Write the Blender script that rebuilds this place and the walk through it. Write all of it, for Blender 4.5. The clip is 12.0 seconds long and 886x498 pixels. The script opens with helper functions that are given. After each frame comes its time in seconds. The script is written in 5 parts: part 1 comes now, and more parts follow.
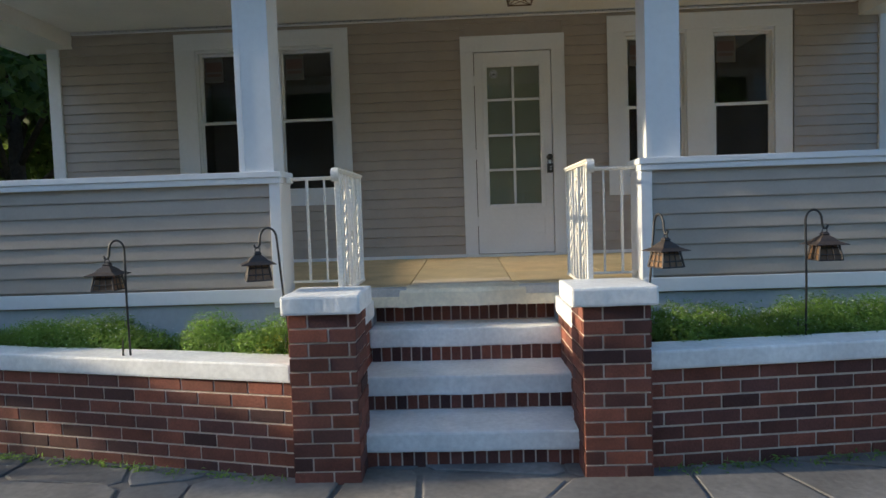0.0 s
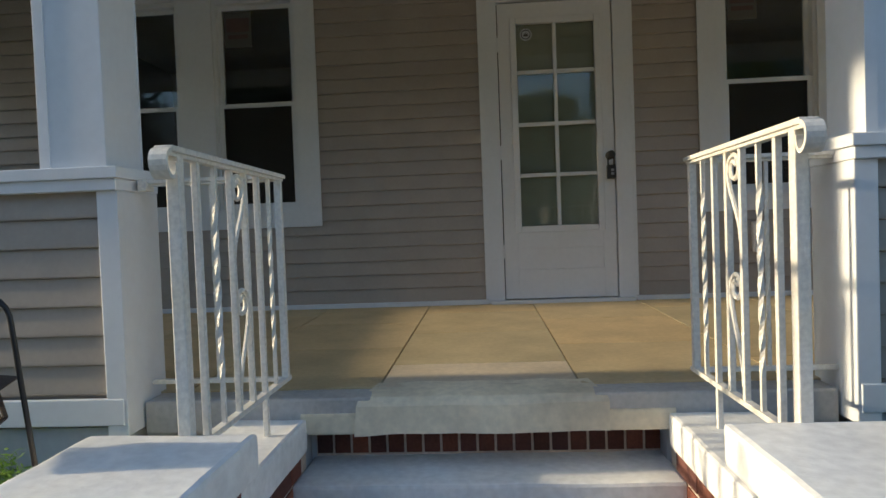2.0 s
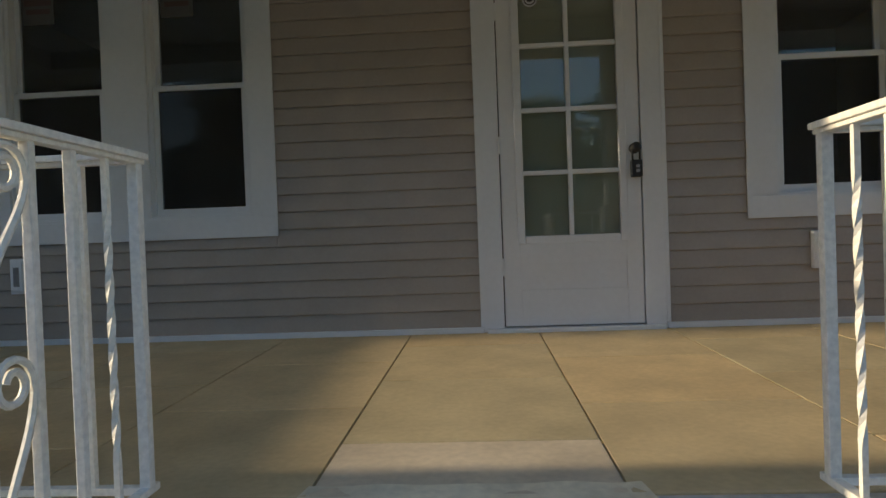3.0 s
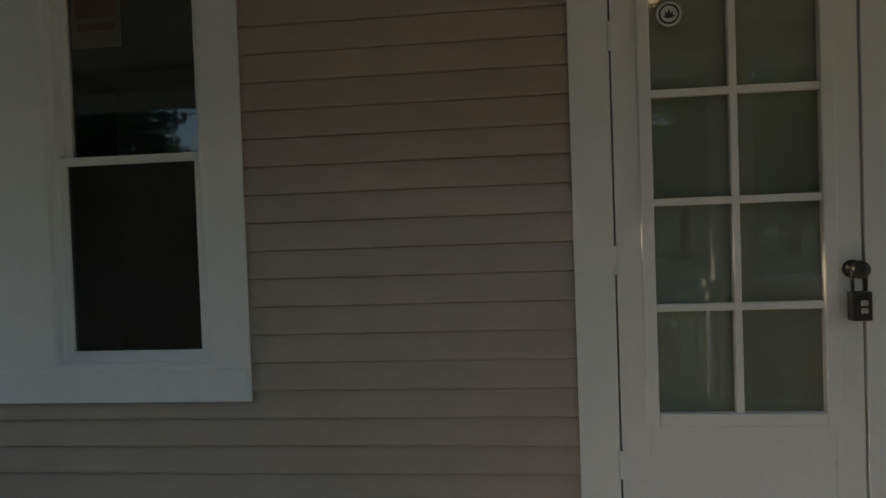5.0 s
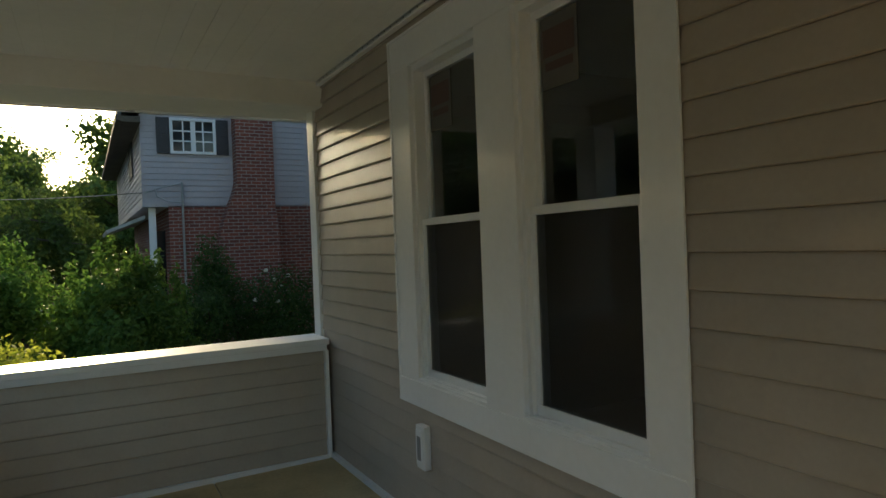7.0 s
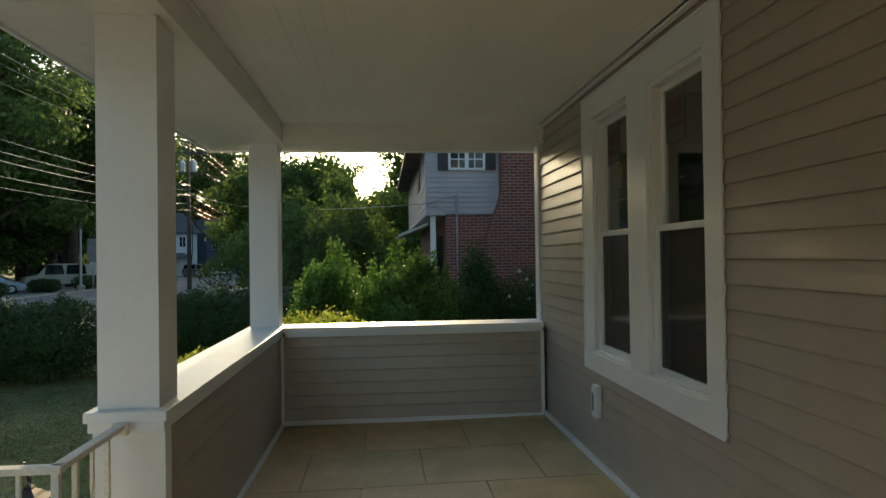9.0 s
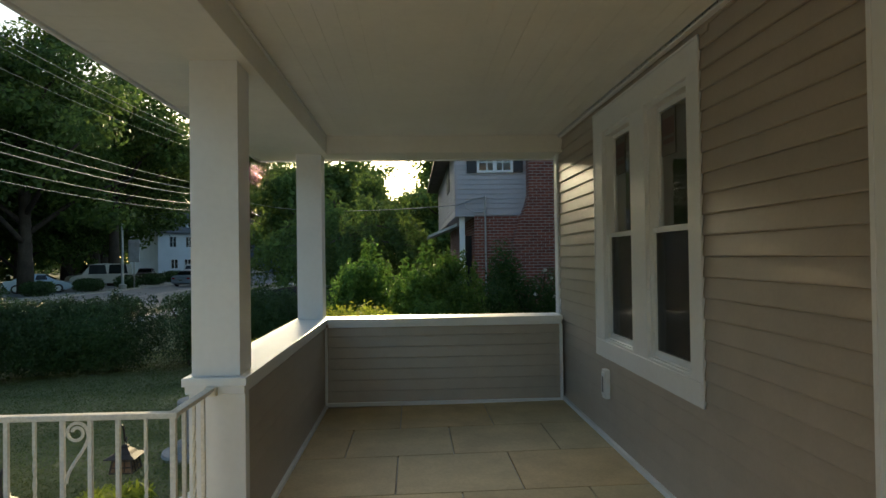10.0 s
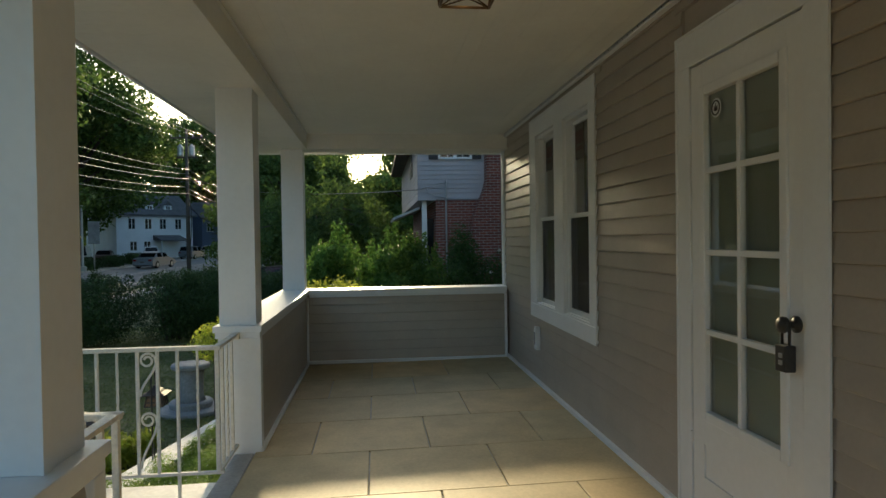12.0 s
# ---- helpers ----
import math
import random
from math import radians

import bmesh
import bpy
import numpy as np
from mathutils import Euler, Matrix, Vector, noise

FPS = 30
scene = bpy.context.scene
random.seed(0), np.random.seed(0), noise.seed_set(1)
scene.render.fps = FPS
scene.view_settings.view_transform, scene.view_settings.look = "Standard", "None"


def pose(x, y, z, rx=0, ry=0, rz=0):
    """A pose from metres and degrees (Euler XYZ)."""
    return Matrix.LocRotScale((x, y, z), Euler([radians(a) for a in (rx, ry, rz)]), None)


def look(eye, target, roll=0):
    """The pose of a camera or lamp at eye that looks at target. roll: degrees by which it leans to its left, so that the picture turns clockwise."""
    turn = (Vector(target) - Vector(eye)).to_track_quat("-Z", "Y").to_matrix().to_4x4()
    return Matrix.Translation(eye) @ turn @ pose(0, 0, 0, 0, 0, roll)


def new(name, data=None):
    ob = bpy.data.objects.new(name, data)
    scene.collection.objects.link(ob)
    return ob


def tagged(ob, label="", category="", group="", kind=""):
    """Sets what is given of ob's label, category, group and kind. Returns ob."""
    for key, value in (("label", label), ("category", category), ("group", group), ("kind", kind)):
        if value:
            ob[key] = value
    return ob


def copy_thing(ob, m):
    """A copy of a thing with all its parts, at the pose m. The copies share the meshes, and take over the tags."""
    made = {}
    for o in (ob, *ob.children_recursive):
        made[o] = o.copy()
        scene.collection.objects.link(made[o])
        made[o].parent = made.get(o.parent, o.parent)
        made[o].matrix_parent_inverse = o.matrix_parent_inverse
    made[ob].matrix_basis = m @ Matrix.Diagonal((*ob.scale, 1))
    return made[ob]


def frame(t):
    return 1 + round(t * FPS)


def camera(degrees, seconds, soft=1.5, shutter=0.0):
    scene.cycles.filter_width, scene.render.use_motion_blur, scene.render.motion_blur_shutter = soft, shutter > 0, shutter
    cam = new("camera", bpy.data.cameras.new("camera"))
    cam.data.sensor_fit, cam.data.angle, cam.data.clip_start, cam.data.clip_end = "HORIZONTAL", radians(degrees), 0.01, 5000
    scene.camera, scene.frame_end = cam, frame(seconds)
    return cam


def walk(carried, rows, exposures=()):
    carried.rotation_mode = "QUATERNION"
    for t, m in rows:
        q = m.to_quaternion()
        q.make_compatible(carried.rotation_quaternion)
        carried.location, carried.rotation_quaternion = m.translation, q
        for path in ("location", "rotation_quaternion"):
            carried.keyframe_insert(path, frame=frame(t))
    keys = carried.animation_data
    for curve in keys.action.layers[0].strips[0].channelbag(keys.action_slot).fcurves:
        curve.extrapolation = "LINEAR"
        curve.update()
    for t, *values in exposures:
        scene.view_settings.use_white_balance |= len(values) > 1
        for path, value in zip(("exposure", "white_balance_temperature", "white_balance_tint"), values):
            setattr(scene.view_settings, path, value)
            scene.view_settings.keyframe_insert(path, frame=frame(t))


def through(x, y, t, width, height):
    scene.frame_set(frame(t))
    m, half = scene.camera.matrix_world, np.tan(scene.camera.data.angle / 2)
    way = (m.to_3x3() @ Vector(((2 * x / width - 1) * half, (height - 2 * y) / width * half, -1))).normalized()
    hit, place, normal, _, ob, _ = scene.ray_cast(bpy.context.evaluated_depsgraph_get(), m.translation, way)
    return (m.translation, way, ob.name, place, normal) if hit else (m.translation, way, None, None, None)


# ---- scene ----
cam = camera(69.1, 12.0)
PATH = [
    (0, (-0.02, -6.78, 0.488), (-0.093, -4.784, 0.372), -1.9),
    (0.5, (-0.019, -6.319, 0.481), (-0.125, -4.324, 0.399), -2.0),
    (0.7, (-0.017, -6.116, 0.485), (-0.14, -4.121, 0.417), -2.1),
    (1, (-0.018, -5.761, 0.49), (-0.154, -3.767, 0.435), -2.1),
    (1.5, (-0.045, -5.172, 0.531), (-0.172, -3.177, 0.475), -2.0),
    (2, (-0.026, -4.595, 0.54), (-0.155, -2.6, 0.481), -2.1),
    (2.5, (-0.024, -4.087, 0.565), (-0.12, -2.09, 0.49), -2.2),
    (2.7, (-0.012, -3.946, 0.535), (-0.131, -1.95, 0.487), -2.1),
    (4.3, (-0.205, -2.554, 0.915), (-0.292, -0.555, 0.901), -2.2),
    (4.5, (-0.255, -2.455, 1.008), (-0.34, -0.457, 0.978), -2.2),
    (5, (-0.243, -2.237, 1.176), (-0.45, -0.248, 1.134), -2.0),
    (5.5, (-0.134, -2.056, 1.294), (-0.643, -0.122, 1.263), -1.5),
    (6, (-0.009, -1.824, 1.389), (-1.012, -0.094, 1.36), -1.6),
    (6.5, (-0.113, -1.462, 1.411), (-1.603, -0.129, 1.385), -3.1),
    (7, (-0.002, -1.407, 1.393), (-1.749, -0.433, 1.376), -2.2),
    (7.5, (0.323, -1.443, 1.384), (-1.56, -0.771, 1.378), -1.3),
    (7.7, (0.47, -1.447, 1.387), (-1.447, -0.876, 1.385), -1.3),
    (9.3, (1.48, -1.368, 1.364), (-0.515, -1.229, 1.393), -0.9),
    (9.5, (1.589, -1.365, 1.36), (-0.407, -1.25, 1.392), -1.0),
    (10, (1.885, -1.408, 1.36), (-0.112, -1.315, 1.384), -0.8),
    (10.5, (2.193, -1.397, 1.369), (0.195, -1.308, 1.377), -0.8),
    (11, (2.513, -1.381, 1.364), (0.516, -1.268, 1.359), -0.8),
    (11.5, (2.786, -1.42, 1.346), (0.793, -1.261, 1.328), -0.8),
    (12, (2.996, -1.47, 1.341), (1.006, -1.263, 1.308), -0.8),
]
walk(cam, [(t, look(eye, target, roll)) for t, eye, target, roll in PATH],
     [(0.0, 0.92, 5180, 7), (1.0, 0.81, 5200, 6), (2.0, 0.62, 5300, 6), (2.7, 0.56, 5350, 7), (4.5, 0.44, 5450, 3), (5.5, 0.48, 5700, 2), (6.0, 0.5, 6000, 1), (7.5, 0.8, 6200, 0), (9.5, 0.81, 6150, 1), (12.0, 0.62, 5820, 0)])

# ---- light ----
SUN = Vector((-0.974, -0.03, 0.222)).normalized()
world = bpy.data.worlds.new("sky_world")
scene.world = world
world.use_nodes = True
wn = world.node_tree
sky = wn.nodes.new("ShaderNodeTexSky")
sky.sky_type, sky.sun_disc = "NISHITA", False
sky.sun_elevation = math.asin(SUN.z)
sky.sun_rotation = math.atan2(SUN.x, SUN.y)
sky.air_density, sky.dust_density, sky.ozone_density = 1.0, 2.0, 1.0
wn.nodes["Background"].inputs["Strength"].default_value = 0.15
wn.links.new(sky.outputs[0], wn.nodes["Background"].inputs["Color"])
sun = new("sun", bpy.data.lights.new("sun", "SUN"))
sun.data.energy, sun.data.angle, sun.data.color = 4.2, radians(1.4), (1.0, 0.72, 0.40)
sun.matrix_world = look((0, 0, 30), Vector((0, 0, 30)) - SUN)


# ---- materials ----
def material(name, color, rough=0.6, metal=0.0, scale=20.0, vary=0.12, fine=0.06, bump=0.2, size=0.004, per_piece=0.0, tint=None, spec=0.5):
    """Two scales of variation in tone, fine relief, and a shift per piece."""
    m = bpy.data.materials.new(name)
    m.use_nodes = True
    n, l = m.node_tree.nodes, m.node_tree.links
    b = n["Principled BSDF"]
    b.inputs["Roughness"].default_value, b.inputs["Metallic"].default_value = rough, metal
    b.inputs["Specular IOR Level"].default_value = spec
    tc = n.new("ShaderNodeTexCoord")
    big, small = n.new("ShaderNodeTexNoise"), n.new("ShaderNodeTexNoise")
    big.inputs["Scale"].default_value, small.inputs["Scale"].default_value = scale * 0.08, scale
    big.inputs["Detail"].default_value, small.inputs["Detail"].default_value = 5, 6
    geo = n.new("ShaderNodeNewGeometry")
    for t in (big, small):
        l.new(geo.outputs["Position"], t.inputs["Vector"])
    def mul(a, lo, hi):
        r = n.new("ShaderNodeMapRange")
        r.inputs["From Min"].default_value, r.inputs["From Max"].default_value = 0.3, 0.7
        r.inputs["To Min"].default_value, r.inputs["To Max"].default_value = lo, hi
        l.new(a, r.inputs["Value"])
        return r.outputs["Result"]
    mm = n.new("ShaderNodeMath")
    mm.operation = "MULTIPLY"
    l.new(mul(big.outputs["Fac"], 1 - vary, 1 + vary), mm.inputs[0])
    l.new(mul(small.outputs["Fac"], 1 - fine, 1 + fine), mm.inputs[1])
    value = mm.outputs[0]
    col = n.new("ShaderNodeMix")
    col.data_type = "RGBA"
    col.inputs["A"].default_value = (*color, 1)
    col.inputs["B"].default_value = (*(tint or color), 1)
    if per_piece:
        info = n.new("ShaderNodeObjectInfo")
        pm = n.new("ShaderNodeMapRange")
        pm.inputs["To Min"].default_value, pm.inputs["To Max"].default_value = 1 - per_piece, 1 + per_piece
        l.new(info.outputs["Random"], pm.inputs["Value"])
        m2 = n.new("ShaderNodeMath")
        m2.operation = "MULTIPLY"
        l.new(value, m2.inputs[0]), l.new(pm.outputs[0], m2.inputs[1])
        value = m2.outputs[0]
        wn_ = n.new("ShaderNodeTexWhiteNoise")
        wn_.noise_dimensions = "1D"
        l.new(info.outputs["Random"], wn_.inputs["W"])
        l.new(wn_.outputs["Value"], col.inputs["Factor"])
    else:
        l.new(mul(big.outputs["Fac"], 0, 1), col.inputs["Factor"])
    out = n.new("ShaderNodeMix")
    out.data_type, out.blend_type = "RGBA", "MULTIPLY"
    out.inputs["Factor"].default_value = 1
    l.new(col.outputs["Result"], out.inputs["A"])
    l.new(value, out.inputs["B"])
    l.new(out.outputs["Result"], b.inputs["Base Color"])
    bp = n.new("ShaderNodeBump")
    bp.inputs["Strength"].default_value, bp.inputs["Distance"].default_value = bump, size
    l.new(small.outputs["Fac"], bp.inputs["Height"])
    l.new(bp.outputs["Normal"], b.inputs["Normal"])
    return m


def foliage(name, dark, light, through=0.5):
    m = material(name, dark, 0.55, scale=6, vary=0.35, fine=0.2, bump=0, spec=0.3)
    n, l = m.node_tree.nodes, m.node_tree.links
    mix = next(x for x in n if x.bl_idname == "ShaderNodeMix" and x.blend_type == "MIX")
    mix.inputs["B"].default_value = (*light, 1)
    geo = next(x for x in n if x.bl_idname == "ShaderNodeNewGeometry")
    l.new(geo.outputs["Random Per Island"], mix.inputs["Factor"])
    b = n["Principled BSDF"]
    tr = n.new("ShaderNodeBsdfTranslucent")
    add = n.new("ShaderNodeMixShader")
    add.inputs[0].default_value = through
    mul = next(x for x in n if x.bl_idname == "ShaderNodeMix" and x.blend_type == "MULTIPLY")
    l.new(mul.outputs["Result"], tr.inputs["Color"])
    l.new(b.outputs[0], add.inputs[1]), l.new(tr.outputs[0], add.inputs[2])
    l.new(add.outputs[0], n["Material Output"].inputs["Surface"])
    return m


def glassy(name, color=(0.9, 0.95, 0.93)):
    m = bpy.data.materials.new(name)
    m.use_nodes = True
    b = m.node_tree.nodes["Principled BSDF"]
    b.inputs["Base Color"].default_value = (*color, 1)
    b.inputs["Roughness"].default_value, b.inputs["IOR"].default_value = 0.01, 1.5
    b.inputs["Transmission Weight"].default_value = 1.0
    return m


def screen_mesh(name):
    """Woven insect screen: mostly open, the rest dark fibre."""
    m = bpy.data.materials.new(name)
    m.use_nodes = True
    n, l = m.node_tree.nodes, m.node_tree.links
    b, t, mix = n["Principled BSDF"], n.new("ShaderNodeBsdfTransparent"), n.new("ShaderNodeMixShader")
    b.inputs["Base Color"].default_value, b.inputs["Roughness"].default_value = (0.035, 0.033, 0.03, 1), 0.7
    mix.inputs[0].default_value = 0.38
    l.new(t.outputs[0], mix.inputs[1]), l.new(b.outputs[0], mix.inputs[2])
    l.new(mix.outputs[0], n["Material Output"].inputs["Surface"])
    return m


def lamp_glow(name, color, power):
    m = bpy.data.materials.new(name)
    m.use_nodes = True
    b = m.node_tree.nodes["Principled BSDF"]
    b.inputs["Emission Color"].default_value, b.inputs["Emission Strength"].default_value = (*color, 1), power
    return m


M_SIDING = material("vinyl_siding_taupe", (0.385, 0.34, 0.29), 0.34, scale=60, vary=0.05, fine=0.03, bump=0.08, size=0.001, per_piece=0.03)
M_WHITE = material("white_vinyl_trim", (0.75, 0.77, 0.80), 0.36, scale=30, vary=0.03, fine=0.02, bump=0.05, size=0.001)
M_CEIL = material("white_ceiling_panels", (0.77, 0.77, 0.73), 0.5, scale=25, vary=0.04, fine=0.02, bump=0.06, size=0.001)
M_DOOR = material("white_door_paint", (0.76, 0.77, 0.79), 0.35, scale=30, vary=0.03, fine=0.02, bump=0.06, size=0.001)
M_TILE = material("tan_scored_concrete", (0.57, 0.437, 0.235), 0.6, scale=45, vary=0.14, fine=0.07, bump=0.25, size=0.002, per_piece=0.05, tint=(0.50, 0.42, 0.25))
M_TILE_PALE = material("worn_pale_concrete", (0.60, 0.51, 0.37), 0.65, scale=40, vary=0.14, fine=0.08, bump=0.25, size=0.002)
M_CONC = material("grey_concrete", (0.47, 0.46, 0.44), 0.8, scale=50, vary=0.16, fine=0.1, bump=0.35, size=0.003)
M_PATCH = material("pale_repair_concrete", (0.72, 0.65, 0.49), 0.8, scale=35, vary=0.2, fine=0.1, bump=0.4, size=0.003)
M_CAP = material("white_painted_concrete", (0.83, 0.83, 0.81), 0.6, scale=34, vary=0.13, fine=0.08, bump=0.4, size=0.004)
M_BRICK = material("red_brick", (0.20, 0.066, 0.038), 0.85, scale=90, vary=0.2, fine=0.2, bump=0.5, size=0.004, per_piece=0.35, tint=(0.075, 0.034, 0.031))
M_MORTAR = material("pale_mortar", (0.62, 0.53, 0.43), 0.95, scale=70, vary=0.15, fine=0.12, bump=0.5, size=0.004)
M_FOUND = material("grey_blue_foundation_paint", (0.45, 0.47, 0.50), 0.7, scale=30, vary=0.1, fine=0.05, bump=0.3, size=0.003)
M_IRON = material("white_painted_iron", (0.78, 0.76, 0.72), 0.55, scale=80, vary=0.08, fine=0.12, bump=0.4, size=0.002, tint=(0.70, 0.66, 0.56))
M_BLACK = material("black_iron", (0.02, 0.019, 0.02), 0.45, scale=60, vary=0.2, fine=0.2, bump=0.3, size=0.002)
M_BRONZE = material("dark_bronze", (0.040, 0.031, 0.028), 0.62, 0.0, scale=60, vary=0.2, fine=0.2, bump=0.2, size=0.002)
M_AMBER = material("amber_ribbed_glass", (0.15, 0.085, 0.04), 0.4, scale=60, vary=0.3, fine=0.2, bump=0.3, size=0.003)
M_GLASS = glassy("window_glass")
M_SCREEN = screen_mesh("insect_screen_mesh")
M_DARK = material("dim_room_paint", (0.74, 0.69, 0.65), 0.8, scale=10, vary=0.1, fine=0.05, bump=0.05)
M_SHADE = material("pale_door_blind", (0.42, 0.42, 0.33), 0.7, scale=40, vary=0.06, fine=0.05, bump=0.1, size=0.002)
# paper and print tones carry the dimming of reflecting glass in their colour
M_PAPER = material("glass_dimmed_paper", (0.115, 0.11, 0.10), 0.7, scale=40, vary=0.05, fine=0.03, bump=0.05)
M_RED = material("glass_dimmed_red_print", (0.10, 0.062, 0.055), 0.7, scale=40, vary=0.05, fine=0.03, bump=0.05)
M_GRASS = foliage("lawn_blades", (0.10, 0.14, 0.04), (0.20, 0.21, 0.08))
M_LAWN = material("lawn_soil_and_thatch", (0.14, 0.17, 0.055), 0.95, scale=12, vary=0.3, fine=0.25, bump=0.6, size=0.02, tint=(0.21, 0.185, 0.10))
M_SOIL = material("bed_soil", (0.06, 0.045, 0.03), 0.95, scale=40, vary=0.3, fine=0.3, bump=0.8, size=0.02)
M_FLAG = material("grey_flagstone", (0.15, 0.148, 0.145), 0.85, scale=25, vary=0.3, fine=0.15, bump=0.5, size=0.006, per_piece=0.2, tint=(0.19, 0.17, 0.145))
M_ASPHALT = material("asphalt", (0.22, 0.22, 0.22), 0.9, scale=30, vary=0.2, fine=0.15, bump=0.4, size=0.006)
M_WALK = material("sidewalk_concrete", (0.40, 0.38, 0.34), 0.9, scale=20, vary=0.15, fine=0.1, bump=0.3, size=0.004)
M_LEAF_BED = foliage("bed_plant_leaves", (0.13, 0.24, 0.04), (0.30, 0.43, 0.09))
M_FLOWER = material("white_blossom", (0.75, 0.74, 0.68), 0.7, scale=20, vary=0.05, fine=0.05, bump=0.0)
M_LEAF_YEW = foliage("yew_needles", (0.032, 0.064, 0.018), (0.06, 0.10, 0.027), 0.12)
M_LEAF_GOLD = foliage("golden_shrub_leaves", (0.28, 0.36, 0.04), (0.5, 0.54, 0.08))
M_LEAF_BUSH = foliage("shrub_leaves", (0.06, 0.135, 0.025), (0.15, 0.25, 0.05))
M_LEAF_DARK = foliage("rose_leaves", (0.035, 0.08, 0.02), (0.07, 0.13, 0.03))
M_LEAF_TREE = foliage("oak_leaves", (0.065, 0.115, 0.028), (0.15, 0.215, 0.05))
M_BARK = material("bark", (0.07, 0.055, 0.042), 0.95, scale=15, vary=0.3, fine=0.3, bump=1.0, size=0.03)
M_NSIDE = material("pale_lavender_siding", (0.42, 0.40, 0.43), 0.6, scale=20, vary=0.05, fine=0.04, bump=0.1, size=0.002, per_piece=0.03)
M_ROOF = material("grey_shingle", (0.12, 0.12, 0.125), 0.9, scale=14, vary=0.2, fine=0.2, bump=0.6, size=0.01)
M_SHUTTER = material("navy_black_shutter", (0.02, 0.022, 0.03), 0.5, scale=20, vary=0.1, fine=0.1, bump=0.1)
M_FARWHITE = material("far_white_siding", (0.80, 0.82, 0.86), 0.7, scale=10, vary=0.05, fine=0.05, bump=0.1)
M_FARBLUE = material("far_blue_siding", (0.13, 0.17, 0.27), 0.7, scale=10, vary=0.05, fine=0.05, bump=0.1)
M_POLE = material("weathered_pole", (0.10, 0.085, 0.07), 0.9, scale=20, vary=0.2, fine=0.2, bump=0.5, size=0.01)
M_STEEL = material("galvanised_steel", (0.45, 0.46, 0.47), 0.45, 0.7, scale=20, vary=0.1, fine=0.1, bump=0.1)
M_WIRE = material("cable", (0.20, 0.20, 0.20), 0.35, 0.6, scale=20, vary=0.1, fine=0.1, bump=0.0)
M_RUBBER = material("tyre_rubber", (0.02, 0.02, 0.02), 0.8, scale=30, vary=0.1, fine=0.1, bump=0.2)
M_CARGLASS = material("dark_car_glass", (0.02, 0.025, 0.03), 0.08, scale=10, vary=0.05, fine=0.02, bump=0.0)
M_REDLENS = material("red_tail_lens", (0.25, 0.02, 0.02), 0.2, scale=10, vary=0.05, fine=0.02, bump=0.0)
M_BULB = lamp_glow("warm_bulb", (1.0, 0.62, 0.28), 2.5)
M_BRASS = material("aged_brass", (0.12, 0.08, 0.045), 0.35, 0.8, scale=60, vary=0.2, fine=0.2, bump=0.2, size=0.002)
M_STONE = material("weathered_cast_stone", (0.30, 0.30, 0.31), 0.9, scale=30, vary=0.2, fine=0.15, bump=0.5, size=0.005)


# ---- mesh helpers ----
def finish(name, bm, mat, parent=None, label="", smooth=False):
    me = bpy.data.meshes.new(name)
    bmesh.ops.recalc_face_normals(bm, faces=bm.faces)
    bm.to_mesh(me)
    bm.free()
    me.materials.append(mat)
    if smooth:
        for p in me.polygons:
            p.use_smooth = True
    ob = new(name, me)
    if parent is not None:
        ob.parent = parent
    if label:
        ob["label"] = label
    return ob


def part(name, bm, mat, parent, label="", smooth=False):
    return finish(name, bm, mat, parent, label, smooth)


def thing(name, label, category, loc=(0, 0, 0), group="", kind="", rz=0.0):
    ob = new(name)
    ob.matrix_basis = pose(*loc, 0, 0, rz)
    ob.empty_display_size = 0.1
    return tagged(ob, label, category, group, kind)


def structure(name, bm, mat, label, category):
    return tagged(finish(name, bm, mat), label, category, "", "structure")


def box(bm, x0, x1, y0, y1, z0, z1, bevel=0.0):
    m = Matrix.LocRotScale(((x0 + x1) / 2, (y0 + y1) / 2, (z0 + z1) / 2), None, (x1 - x0, y1 - y0, z1 - z0))
    vs = bmesh.ops.create_cube(bm, size=1, matrix=m)["verts"]
    if bevel:
        es = list({e for v in vs for e in v.link_edges})
        bmesh.ops.bevel(bm, geom=es, offset=bevel, segments=2, affect="EDGES", profile=0.6)
    return bm


def boxes(*rows, bevel=0.0):
    bm = bmesh.new()
    for r in rows:
        box(bm, *r, bevel=bevel)
    return bm


def prism(bm, profile, axis, a, b):
    """Extrudes a closed outline of (u, v) from a to b along an axis: x with u=y, v=z; y with u=x, v=z; z with u=x, v=y."""
    def at(u, v, w):
        return {"x": (w, u, v), "y": (u, w, v), "z": (u, v, w)}[axis]
    lo = [bm.verts.new(at(u, v, a)) for u, v in profile]
    hi = [bm.verts.new(at(u, v, b)) for u, v in profile]
    bm.faces.new(lo), bm.faces.new(hi[::-1])
    for i in range(len(lo)):
        j = (i + 1) % len(lo)
        bm.faces.new((lo[i], lo[j], hi[j], hi[i]))
    return bm


